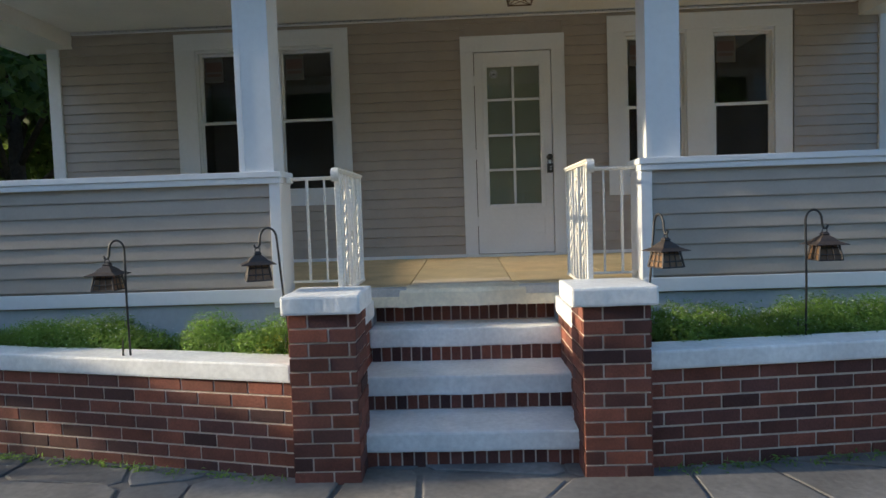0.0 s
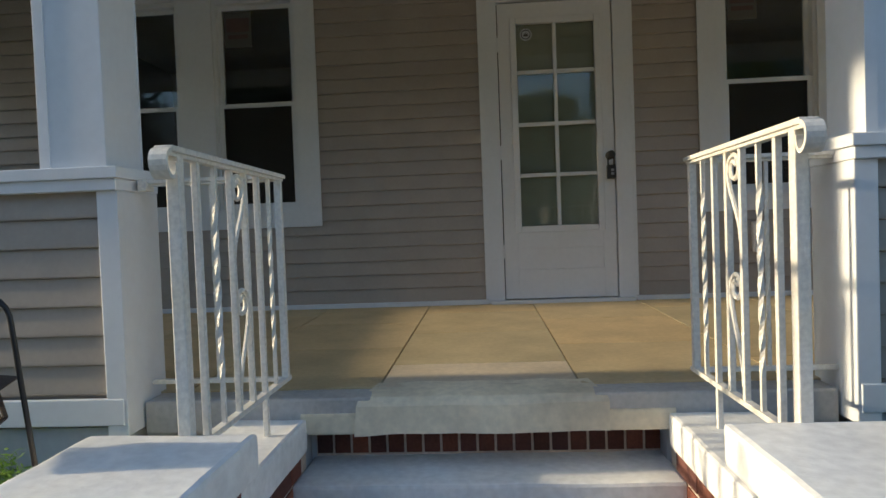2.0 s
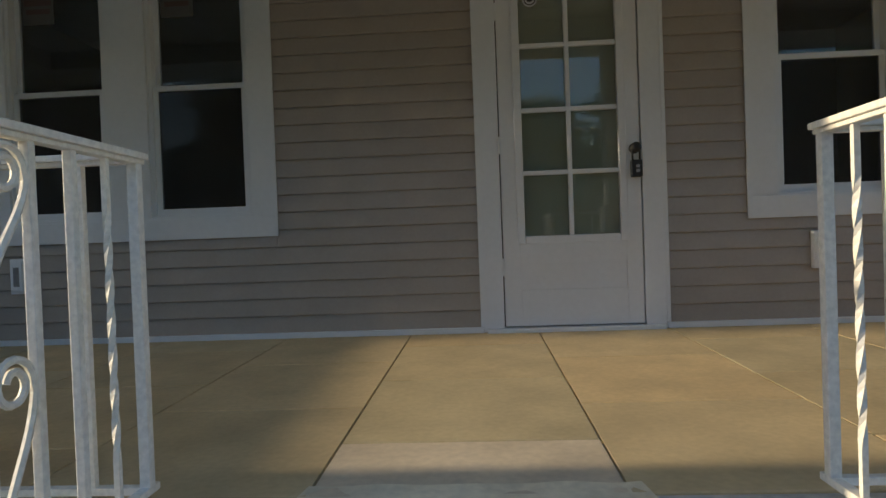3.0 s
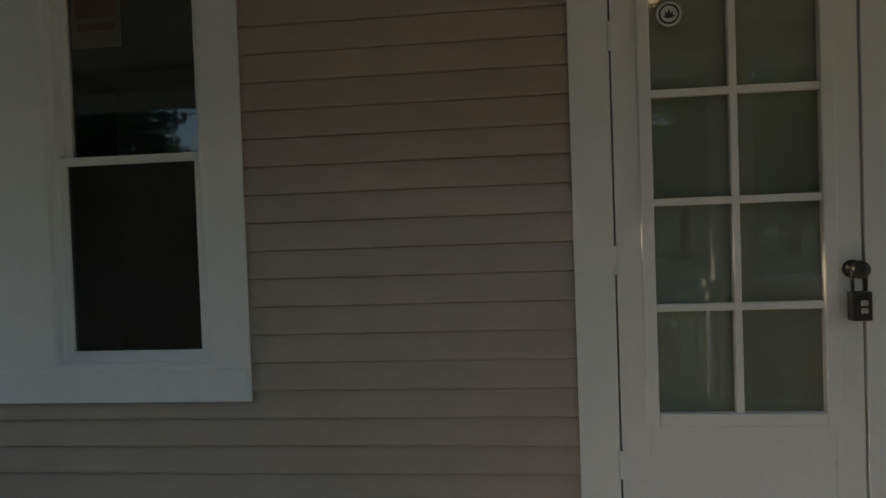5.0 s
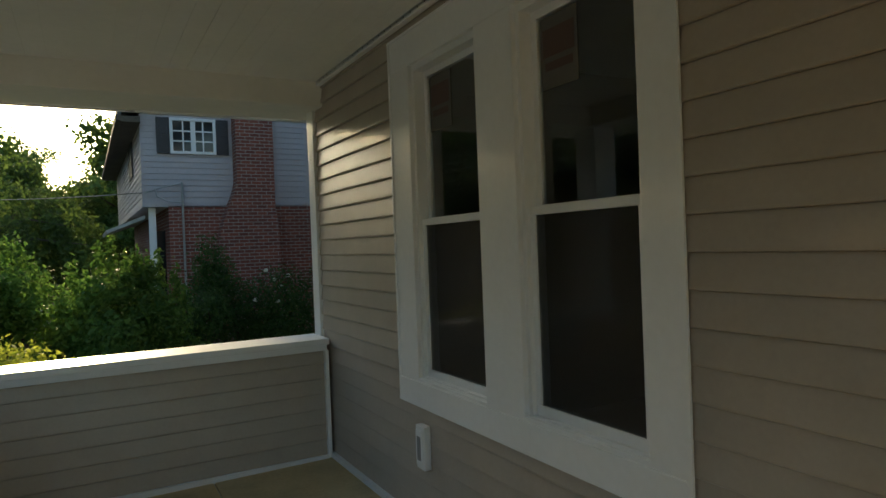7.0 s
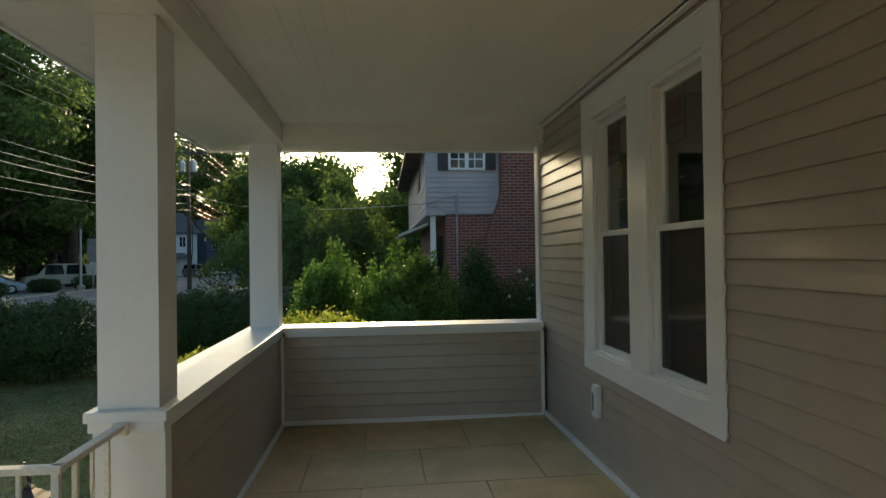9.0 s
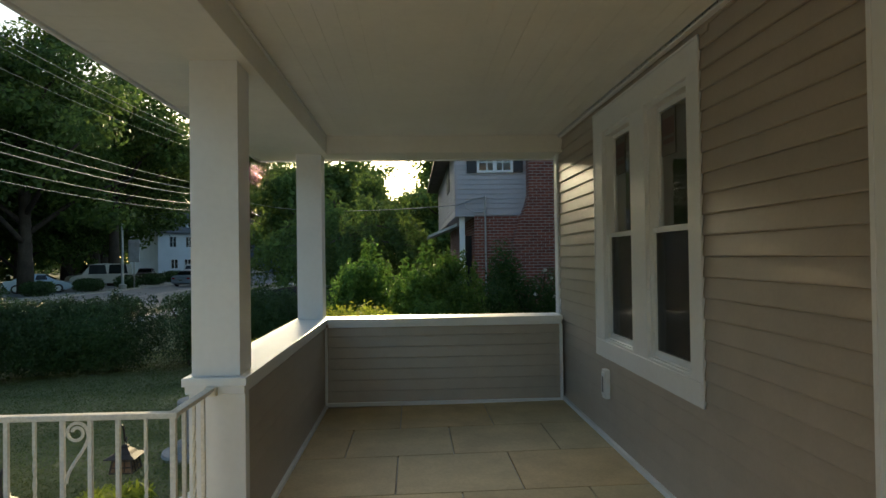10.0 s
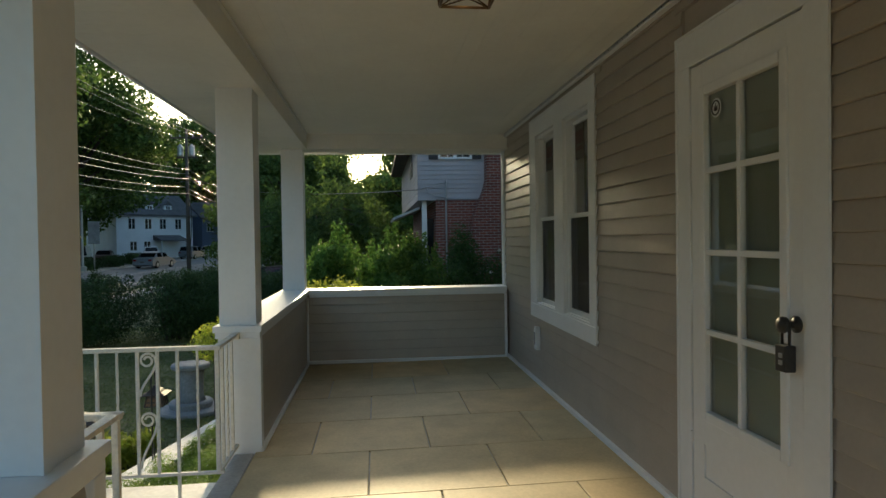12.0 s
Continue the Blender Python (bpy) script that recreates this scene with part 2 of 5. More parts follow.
def tube(bm, points, radius, sides=8, closed_ends=True):
    """A tube along points; radius is a number or one per point."""
    pts = [Vector(p) for p in points]
    rad = radius if isinstance(radius, (list, tuple)) else [radius] * len(pts)
    rings, side = [], None
    for i, p in enumerate(pts):
        d = (pts[min(i + 1, len(pts) - 1)] - pts[max(i - 1, 0)]).normalized()
        if side is None:
            side = d.orthogonal().normalized()
        side = (side - d * side.dot(d)).normalized()
        up = d.cross(side)
        rings.append([bm.verts.new(p + rad[i] * (math.cos(a) * side + math.sin(a) * up)) for a in (2 * math.pi * k / sides for k in range(sides))])
    for r0, r1 in zip(rings, rings[1:]):
        for k in range(sides):
            bm.faces.new((r0[k], r0[(k + 1) % sides], r1[(k + 1) % sides], r1[k]))
    if closed_ends:
        bm.faces.new(rings[0][::-1]), bm.faces.new(rings[-1])
    return bm


def lathe(bm, profile, sides=24, centre=(0, 0)):
    """A turned shape from rows of (radius, z)."""
    rings = [[bm.verts.new((centre[0] + r * math.cos(2 * math.pi * k / sides), centre[1] + r * math.sin(2 * math.pi * k / sides), z)) for k in range(sides)] for r, z in profile]
    for r0, r1 in zip(rings, rings[1:]):
        for k in range(sides):
            bm.faces.new((r0[k], r0[(k + 1) % sides], r1[(k + 1) % sides], r1[k]))
    bm.faces.new(rings[0][::-1]), bm.faces.new(rings[-1])
    return bm


def piece(name, mesh, parent, m):
    ob = new(name, mesh)
    ob.parent = parent
    ob.matrix_basis = m
    return ob


def mesh_of(name, bm, mat):
    me = bpy.data.meshes.new(name)
    bmesh.ops.recalc_face_normals(bm, faces=bm.faces)
    bm.to_mesh(me)
    bm.free()
    me.materials.append(mat)
    return me


def leaf_mesh(name, centres, normals, sizes, mat, stretch=1.6, rng=None):
    """Many small pointed leaves as one mesh: each a bent four-cornered blade."""
    rng = rng or np.random.default_rng(1)
    n = len(centres)
    d = rng.normal(size=(n, 3)) * 0.7 + normals
    d /= np.linalg.norm(d, axis=1, keepdims=True) + 1e-9
    a = np.cross(d, rng.normal(size=(n, 3)))
    a /= np.linalg.norm(a, axis=1, keepdims=True) + 1e-9
    b = np.cross(d, a)
    s = np.asarray(sizes)[:, None]
    v = np.stack([centres - a * s * stretch * 0.5, centres + b * s * 0.4 + d * s * 0.12, centres + a * s * stretch * 0.5, centres - b * s * 0.4 + d * s * 0.12], 1).reshape(-1, 3)
    me = bpy.data.meshes.new(name)
    me.vertices.add(4 * n)
    me.vertices.foreach_set("co", v.astype(np.float32).ravel())
    me.loops.add(4 * n)
    me.loops.foreach_set("vertex_index", np.arange(4 * n, dtype=np.int32))
    me.polygons.add(n)
    me.polygons.foreach_set("loop_start", np.arange(0, 4 * n, 4, dtype=np.int32))
    me.update(calc_edges=True)
    me.materials.append(mat)
    return me


def clump_points(rng, blobs, count, shell=0.55):
    """Points spread through the outer part of several ellipsoids (x, y, z, rx, ry, rz), with their outward directions."""
    vol = np.array([b[3] * b[4] * b[5] for b in blobs]) ** 0.67
    pick = rng.choice(len(blobs), size=count, p=vol / vol.sum())
    d = rng.normal(size=(count, 3))
    d /= np.linalg.norm(d, axis=1, keepdims=True)
    r = shell + (1 - shell) * rng.random(count) ** 0.6
    r *= 1 + 0.12 * np.sin(7 * d[:, 0] + 5 * d[:, 2]) + 0.06 * rng.normal(size=count)
    bl = np.array(blobs)[pick]
    return bl[:, :3] + d * r[:, None] * bl[:, 3:], d

# ---- the house front ----
GROUND = -0.93
FLOOR_FALL = 0.0125
XL, XR = -4.135, 4.0                       # inner faces of the porch ends
WIN_L, WIN_R = (-3.013, -1.208), (1.506, 3.34)
DOOR = (-0.008, 1.03)
CEIL = 2.50
COURSE = 0.1013

wall = structure("wall_north", boxes(
    (-4.38, WIN_L[0] + 0.1, 0.025, 0.2, GROUND, 2.9), (WIN_L[0] + 0.1, WIN_L[1] - 0.1, 0.025, 0.2, GROUND, 0.72), (WIN_L[0] + 0.1, WIN_L[1] - 0.1, 0.025, 0.2, 2.27, 2.9),
    (WIN_L[1] - 0.1, 0.1, 0.025, 0.2, GROUND, 2.9), (0.1, 0.95, 0.025, 0.2, 2.14, 2.9), (0.1, 0.95, 0.025, 0.2, GROUND, -0.02), (0.95, WIN_R[0] + 0.1, 0.025, 0.2, GROUND, 2.9),
    (WIN_R[0] + 0.1, WIN_R[1] - 0.1, 0.025, 0.2, GROUND, 0.72), (WIN_R[0] + 0.1, WIN_R[1] - 0.1, 0.025, 0.2, 2.27, 2.9), (WIN_R[1] - 0.1, 4.33, 0.025, 0.2, GROUND, 2.9)),
    M_SIDING, "house front wall clad in taupe lap siding", "wall")
house_body = structure("wall_house_body", boxes((-4.38, -4.2, 0.2, 9, GROUND, 5.2), (4.15, 4.33, 0.2, 9, GROUND, 5.2), (-4.38, 4.33, 8.8, 9, GROUND, 5.2), (-4.2, 4.15, 0.2, 0.38, 2.9, 5.2)), M_SIDING, "plain side and rear walls of the house", "wall")
room = structure("wall_room_inside", boxes((-4.2, 4.15, 4.0, 4.1, -0.1, 2.9), (-0.4, -0.32, 0.2, 4.0, -0.1, 2.9), (1.3, 1.38, 0.2, 4.0, -0.1, 2.9)), M_DARK, "dim inner walls of the unlit rooms", "wall")
structure("floor_room_inside", boxes((-4.2, 4.15, 0.2, 4.0, -0.14, -0.06)), M_DARK, "dim floor of the unlit rooms", "floor")
structure("ceiling_room_inside", boxes((-4.2, 4.15, 0.2, 4.0, 2.8, 2.9)), M_DARK, "dim ceiling of the unlit rooms", "ceiling")


def lap_mesh(name, length, proud=0.016):
    """One lap board along x from 0: its lower edge stands proud and turns back under."""
    bm = bmesh.new()
    prism(bm, [(0.004, -0.003), (0.0, 0.0), (0.0, 0.008), (0.0125, COURSE - 0.005), (0.0165, COURSE - 0.003), (0.026, COURSE + 0.009), (0.028, -0.003)], "x", 0.0, length)
    return mesh_of(name, bm, M_SIDING)


def lap_wall(parent, x0, x1, z0, z1, m, cache={}):
    """Boards from z0 up to z1, between x0 and x1 of a frame m whose -y side is the face."""
    key = round(x1 - x0, 3)
    if key not in cache:
        cache[key] = lap_mesh("siding_board", x1 - x0)
    z = z0
    while z < z1 - 0.02:
        piece("siding_board", cache[key], parent, m @ pose(x0, 0, z))
        z += COURSE


S0 = 0.03
face = pose(0, 0.004, 0)
low_top = S0 + 5 * COURSE
lap_wall(wall, -4.28, 0.02, S0, low_top, face)
lap_wall(wall, 1.03, 4.23, S0, low_top, face)
for a, b in ((-4.28, -2.95), (-1.2, 0.02), (1.03, 1.55), (3.38, 4.23)):
    lap_wall(wall, a, b, low_top, CEIL, face)
for a, b in ((-2.9495, -1.2005), (1.5505, 3.3795)):
    lap_wall(wall, a, b, low_top, low_top + 0.09, face)
for a, b in ((-3.0, -1.1), (-0.05, 1.1), (1.5, 3.45)):
    lap_wall(wall, a, b, S0 + 24 * COURSE - 0.04, CEIL, face)

# corner boards, base strip and frieze
for x0, x1, nm in ((-4.40, -4.27, "trim_corner_west"), (4.22, 4.35, "trim_corner_east")):
    structure(nm, boxes((x0, x1, -0.012, 0.1, GROUND + 0.2, CEIL), bevel=0.004), M_WHITE, "white corner board at the end of the lap siding", "trim")
structure("baseboard_wall_west", boxes((XL, DOOR[0] - 0.001, -0.022, 0.02, 0.0, 0.032), bevel=0.003), M_WHITE, "narrow white strip where siding meets floor", "trim")
structure("baseboard_wall_east", boxes((DOOR[1] + 0.001, XR, -0.022, 0.02, 0.0, 0.032), bevel=0.003), M_WHITE, "narrow white strip where siding meets floor", "trim")


def window(name, x0, x1, label, west=0.155, east=0.155):
    """A pair of double-hung sashes in one wide flat casing."""
    w = thing(name, label, "window", kind="structure")
    zb, zt = 0.612, 2.42
    mid = (x0 + west + x1 - east) / 2
    y = -0.002
    for a, b, c, d in ((x0, x0 + west, zb + 0.11, zt - 0.155), (x1 - east, x1, zb + 0.11, zt - 0.155), (mid - 0.13, mid + 0.13, zb + 0.11, zt - 0.155), (x0, x1, zt - 0.155, zt)):
        part("casing_board", boxes((a, b, y, 0.06, c, d), bevel=0.003), M_WHITE, w)
    part("window_sill", boxes((x0 - 0.003, x1 + 0.003, y - 0.006, 0.06, zb, zb + 0.11), (x0 + 0.12, x1 - 0.12, 0.0, 0.09, zb + 0.105, zb + 0.125), bevel=0.003), M_WHITE, w)
    # thin raised edge along the casing's outer sides
    part("edge_trim", boxes((x0 - 0.018, x0 + 0.002, -0.006, 0.0025, zb - 0.01, zt + 0.01), (x1 - 0.002, x1 + 0.018, -0.006, 0.0025, zb - 0.01, zt + 0.01), (x0 - 0.018, x1 + 0.018, -0.007, 0.0025, zt, zt + 0.012), (x0 - 0.018, x1 + 0.018, -0.008, 0.0025, zb - 0.012, zb + 0.002)), M_WHITE, w)
    for a, b in ((x0 + west, mid - 0.13), (mid + 0.13, x1 - east)):
        zm = 1.50
        fr = part("window_frame", boxes((a, a + 0.022, 0.02, 0.11, zb + 0.135, zt - 0.185), (b - 0.022, b, 0.02, 0.11, zb + 0.135, zt - 0.185), (a, b, 0.02, 0.11, zt - 0.185, zt - 0.155), (a, b, 0.02, 0.11, zb + 0.11, zb + 0.135), bevel=0.002), M_WHITE, w)
        g0, g1 = a + 0.022, b - 0.022
        up = part("upper_sash", boxes((g0, g0 + 0.03, 0.075, 0.10, zm + 0.022, zt - 0.215), (g1 - 0.03, g1, 0.075, 0.10, zm + 0.022, zt - 0.215), (g0, g1, 0.075, 0.10, zt - 0.215, zt - 0.185), (g0, g1, 0.072, 0.10, zm - 0.012, zm + 0.022), bevel=0.002), M_WHITE, w)
        lo = part("lower_sash", boxes((g0 - 0.004, g0 + 0.028, 0.04, 0.07, zb + 0.172, zm - 0.015), (g1 - 0.028, g1 + 0.004, 0.04, 0.07, zb + 0.172, zm - 0.015), (g0 - 0.004, g1 + 0.004, 0.04, 0.07, zb + 0.12, zb + 0.172), (g0, g1, 0.038, 0.07, zm - 0.015, zm + 0.016), bevel=0.002), M_WHITE, w)
        for sash, y0, z0, z1 in ((up, 0.086, zm + 0.02, zt - 0.213), (lo, 0.054, zb + 0.17, zm - 0.013)):
            pane = part("pane", boxes((g0 + 0.026, g1 - 0.026, y0, y0 + 0.004, z0, z1)), M_GLASS, sash)
            pane.visible_shadow = False
        part("insect_screen", boxes((g0 + 0.03, g1 - 0.03, 0.046, 0.0465, zb + 0.172, zm - 0.016)), M_SCREEN, lo)
        # label and print lie before the pane; its dimming is in their colours
        lab = part("paper_label", boxes((g0 + 0.045, g0 + 0.245, 0.0825, 0.0845, 1.935, 2.195)), M_PAPER, up, "paper label on the glass, coloured dim as if behind it")
        part("printed_mark", boxes((g0 + 0.06, g0 + 0.23, 0.0815, 0.0823, 2.05, 2.15), (g0 + 0.07, g0 + 0.22, 0.0815, 0.0823, 2.0, 2.03)), M_RED, up, "red print on the paper label, coloured dim as if behind glass")
    return w


window("window_1", *WIN_L, "pair of dark double-hung windows in wide white casing", 0.20, 0.135)
window("window_2", *WIN_R, "pair of dark double-hung windows in wide white casing")


def door():
    d = thing("door_1", "white glazed front door with eight panes, closed", "door", kind="structure")
    x0, x1, zt = DOOR[0], DOOR[1], 2.275
    for a, b, c, e in ((x0, x0 + 0.118, 0.0, zt - 0.15), (x1 - 0.118, x1, 0.0, zt - 0.15), (x0, x1, zt - 0.15, zt)):
        part("door_casing", boxes((a, b, -0.002, 0.06, c, e), bevel=0.003), M_WHITE, d)
    part("edge_trim", boxes((x0 - 0.018, x0 + 0.002, -0.006, 0.0025, 0.034, zt + 0.01), (x1 - 0.002, x1 + 0.018, -0.006, 0.0025, 0.034, zt + 0.01), (x0 - 0.018, x1 + 0.018, -0.007, 0.0025, zt, zt + 0.012)), M_WHITE, d)
    part("threshold", boxes((x0 + 0.02, x1 - 0.02, -0.05, 0.1, -0.004, 0.022), bevel=0.004), M_WHITE, d)
    # black sheet behind the leaf paints the shade in the gap round it
    part("dark_gap", boxes((x0 + 0.119, x1 - 0.119, 0.055, 0.07, 0.022, zt - 0.151)), M_BLACK, d)
    gx0, gx1, gz0, gz1 = 0.245, 0.785, 0.545, 1.965
    a, b, zb, ztop = x0 + 0.125, x1 - 0.125, 0.03, zt - 0.16
    leaf = part("door_leaf", boxes((a, gx0 - 0.03, 0.004, 0.048, zb, ztop), (gx1 + 0.03, b, 0.004, 0.048, zb, ztop), (gx0 - 0.03, gx1 + 0.03, 0.004, 0.048, gz1 + 0.03, ztop), (gx0 - 0.03, gx1 + 0.03, 0.004, 0.048, zb, 0.235), (gx0 - 0.03, gx1 + 0.03, 0.012, 0.048, 0.235, 0.385), (gx0 - 0.03, gx1 + 0.03, 0.004, 0.048, 0.385, gz0 - 0.03), bevel=0.002), M_DOOR, d)
    part("glazing_bead", boxes((gx0 - 0.045, gx0, -0.006, 0.03, gz0 - 0.045, gz1 + 0.045), (gx1, gx1 + 0.045, -0.006, 0.03, gz0 - 0.045, gz1 + 0.045), (gx0, gx1, -0.006, 0.03, gz1, gz1 + 0.045), (gx0, gx1, -0.006, 0.03, gz0 - 0.045, gz0), bevel=0.006), M_DOOR, leaf)
    xm = (gx0 + gx1) / 2 - 0.004
    rows = [gz0, 0.904, 1.262, 1.628, gz1]
    part("glazing_bar", boxes((xm - 0.013, xm + 0.013, 0.0, 0.03, gz0, gz1), bevel=0.004), M_DOOR, leaf)
    for z in rows[1:-1]:
        part("glazing_bar", boxes((gx0, gx1, 0.001, 0.03, z - 0.013, z + 0.013), bevel=0.004), M_DOOR, leaf)
    for z0, z1 in zip(rows, rows[1:]):
        for u0, u1 in ((gx0, xm), (xm, gx1)):
            pn = part("pane", boxes((u0 + 0.005, u1 - 0.005, 0.018, 0.022, z0 + 0.005, z1 - 0.005)), M_GLASS, leaf)
            pn.visible_shadow = False
    part("blind", boxes((gx0 - 0.02, gx1 + 0.02, 0.04, 0.05, gz0 - 0.02, gz1 + 0.02)), M_SHADE, leaf, "pale cream blind behind the panes")
    for z in (0.32, 1.02, 1.78):
        part("hinge", boxes((a - 0.012, a + 0.004, -0.008, 0.01, z, z + 0.1), bevel=0.003), M_WHITE, d)
    # round sticker
    bm = bmesh.new()
    lathe(bm, [(0.042, 0.0), (0.042, 0.001)], 28)
    st = part("round_sticker", bm, M_WHITE, leaf, "round white sticker on the glass")
    st.matrix_basis = pose(0.315, 0.017, 1.895, 90)
    bm = bmesh.new()
    tube(bm, [(0.031 * math.cos(k * math.pi / 14), 0.031 * math.sin(k * math.pi / 14), 0) for k in range(29)], 0.0035, 4)
    ring = part("printed_ring", bm, M_BLACK, leaf)
    ring.matrix_basis = pose(0.315, 0.0155, 1.895, 90)
    bm = bmesh.new()
    for s in (-2, -1, 0, 1, 2):
        a, r = s * 0.55, 0.034 - abs(s) * 0.006
        u, v = math.sin(a), math.cos(a)
        prism(bm, [(0.0, -0.014), (r * 0.55 * u + 0.004 * v, -0.014 + r * 0.55 * v - 0.004 * u), (r * u, -0.014 + r * v), (r * 0.55 * u - 0.004 * v, -0.014 + r * 0.55 * v + 0.004 * u)], "y", 0.0142 - 0.0001 * s, 0.0152)
    lf = part("printed_leaf", bm, M_BLACK, leaf)
    lf.matrix_basis = pose(0.315, 0, 1.895)
    # knob and key box
    bm = bmesh.new()
    lathe(bm, [(0.03, 0), (0.03, 0.008), (0.012, 0.012), (0.012, 0.035), (0.026, 0.042), (0.03, 0.055), (0.026, 0.066), (0.01, 0.07)], 20)
    kn = part("door_knob", bm, M_BLACK, leaf, "black round door knob", True)
    kn.matrix_basis = pose(0.872, 0.004, 1.02, 90)
    return d


door()
lockbox = thing("key_lock_box", "black key lock box hanging on the door knob", "lock box", (0.872, -0.04, 0.90))
part("body", boxes((-0.03, 0.03, -0.022, 0.02, -0.045, 0.05), bevel=0.006), M_BLACK, lockbox)
bm = bmesh.new()
tube(bm, [(-0.02, 0, 0.045), (-0.021, 0, 0.11), (-0.012, 0, 0.135), (0.0, 0, 0.143), (0.012, 0, 0.135), (0.021, 0, 0.11), (0.02, 0, 0.045)], 0.0055, 8)
part("shackle", bm, M_BLACK, lockbox, "", True)
for z in (-0.02, 0.005):
    part("number_dial", boxes((-0.006, 0.014, -0.026, -0.02, z, z + 0.017), bevel=0.002), M_STONE, lockbox)


def outlet(x):
    o = thing("outlet_cover", "white weatherproof outlet cover on lap siding", "outlet", (x, 0.0, 0.31))
    part("box", boxes((-0.043, 0.043, -0.03, 0.008, 0, 0.21), bevel=0.005), M_WHITE, o)
    part("lid", boxes((-0.033, 0.033, -0.037, -0.029, 0.02, 0.19), bevel=0.003), M_WHITE, o)
    # raised grey plate: the shade of a recess put in as colour
    part("recess", boxes((-0.018, 0.018, -0.0385, -0.0365, 0.045, 0.16)), M_STONE, o)


outlet(-2.772)
outlet(1.87)


# ---- porch floor, low walls, columns, ceiling ----
def fall(y):
    return FLOOR_FALL * y


bm = bmesh.new()
prism(bm, [(0.02, -0.30), (0.02, -0.012), (-2.30, fall(-2.30) - 0.012), (-2.30, -0.16), (-2.1, -0.16), (-2.1, -0.30)], "x", -4.17, 4.05)
floor = structure("floor", bm, M_CONC, "porch floor of tan scored concrete squares", "floor")
ROWS = [-4.12, -3.33, -2.61, -1.88, -1.15, -0.43, 0.30, 1.03, 1.76, 2.49, 3.22, 4.0]
for i, (a, b) in enumerate(zip(ROWS, ROWS[1:])):
    cuts = [-0.39, -1.14, -1.90] if i % 2 == 1 else [-0.77, -1.53]
    ys = [-0.001] + cuts + [-2.27]
    for y1, y0 in zip(ys, ys[1:]):
        bm = bmesh.new()
        prism(bm, [(y1 - 0.004, fall(y1) - 0.02), (y1 - 0.004, fall(y1) - 0.003), (y1 - 0.007, fall(y1)), (y0 + 0.007, fall(y0)), (y0 + 0.004, fall(y0) - 0.003), (y0 + 0.004, fall(y0) - 0.02)], "x", a + 0.004, b - 0.004)
        part("floor_slab", bm, M_TILE_PALE if i == 5 and y1 < -1.8 else M_TILE, floor)
# grey front rim and the pale repaired step edge
rim = structure("floor_front_rim", boxes((-1.25, -0.44, -2.40, -2.271, -0.15, fall(-2.3) - 0.002), (0.33, 1.13, -2.40, -2.271, -0.15, fall(-2.3) - 0.002), bevel=0.01), M_CONC, "grey concrete rim at the porch edge", "floor")
part("pale_repair", boxes((-0.69, -0.442, -2.406, -2.38, -0.16, -0.085), (0.332, 0.60, -2.406, -2.38, -0.16, -0.085), bevel=0.008), M_PATCH, rim, "pale patched lip of the grey rim")
bm = bmesh.new()
prism(bm, [(-2.21, fall(-2.21) + 0.003), (-2.385, -0.034), (-2.405, -0.045), (-2.415, -0.06), (-2.42, -0.158), (-2.272, -0.158), (-2.21, -0.06)], "x", -0.44, 0.335)
bmesh.ops.subdivide_edges(bm, edges=[e for e in bm.edges if e.calc_length() > 0.5], cuts=22, use_grid_fill=True)
for v in bm.verts:
    v.co += 0.007 * noise.noise_vector(v.co * 7)
    if v.co.y < -2.3:
        v.co.x *= 1 + 0.12 * (-2.3 - v.co.y) / 0.12 * (1 if abs(v.co.x) > 0.3 else 0.4)
structure("trim_step_patch", bm, M_PATCH, "pale repaired concrete nosing above the steps", "step")


def low_wall(name, x0, x1, y0, y1, along, label):
    """A half wall with lap boards on both faces, white cap, skirt and corner strips."""
    top = 0.72
    w = structure(name, boxes((x0 + 0.02, x1 - 0.02, y0 + 0.02, y1 - 0.02, -0.3, top)), M_SIDING, label, "wall")
    if along == "x":
        n = x1 - x0
        lap_wall(w, 0, n, 0.02, top, pose(x0, y0, 0))
        lap_wall(w, 0, n, 0.02 + fall(y1), top, pose(x1, y1, 0, 0, 0, 180))
    else:
        n = y1 - y0
        lap_wall(w, 0, n, 0.02, top, pose(x0, y1, 0, 0, 0, -90))
        lap_wall(w, 0, n, 0.02, top, pose(x1, y0, 0, 0, 0, 90))
    return w


YO, YI = -2.48, -2.235
WEST_END, EAST_START = -1.27, 1.15
low_wall("wall_low_front_west", -4.40, WEST_END - 0.004, YO, YI, "x", "taupe lap-sided half wall along the porch front")
low_wall("wall_low_front_east", EAST_START + 0.004, 4.28, YO, YI, "x", "taupe lap-sided half wall along the porch front")
low_wall("wall_low_west", -4.38, XL, YI, -0.012, "y", "taupe lap-sided half wall closing the porch end")
low_wall("wall_low_east", XR, 4.26, YI, -0.012, "y", "taupe lap-sided half wall closing the porch end")


def cap(name, x0, x1, y0, y1):
    structure(name, boxes((x0, x1, y0, y1, 0.755, 0.795), (x0 + 0.012, x1 - 0.012, y0 + 0.012, y1 - 0.012, 0.715, 0.755), bevel=0.004), M_WHITE, "white metal-wrapped cap on the half wall", "trim")


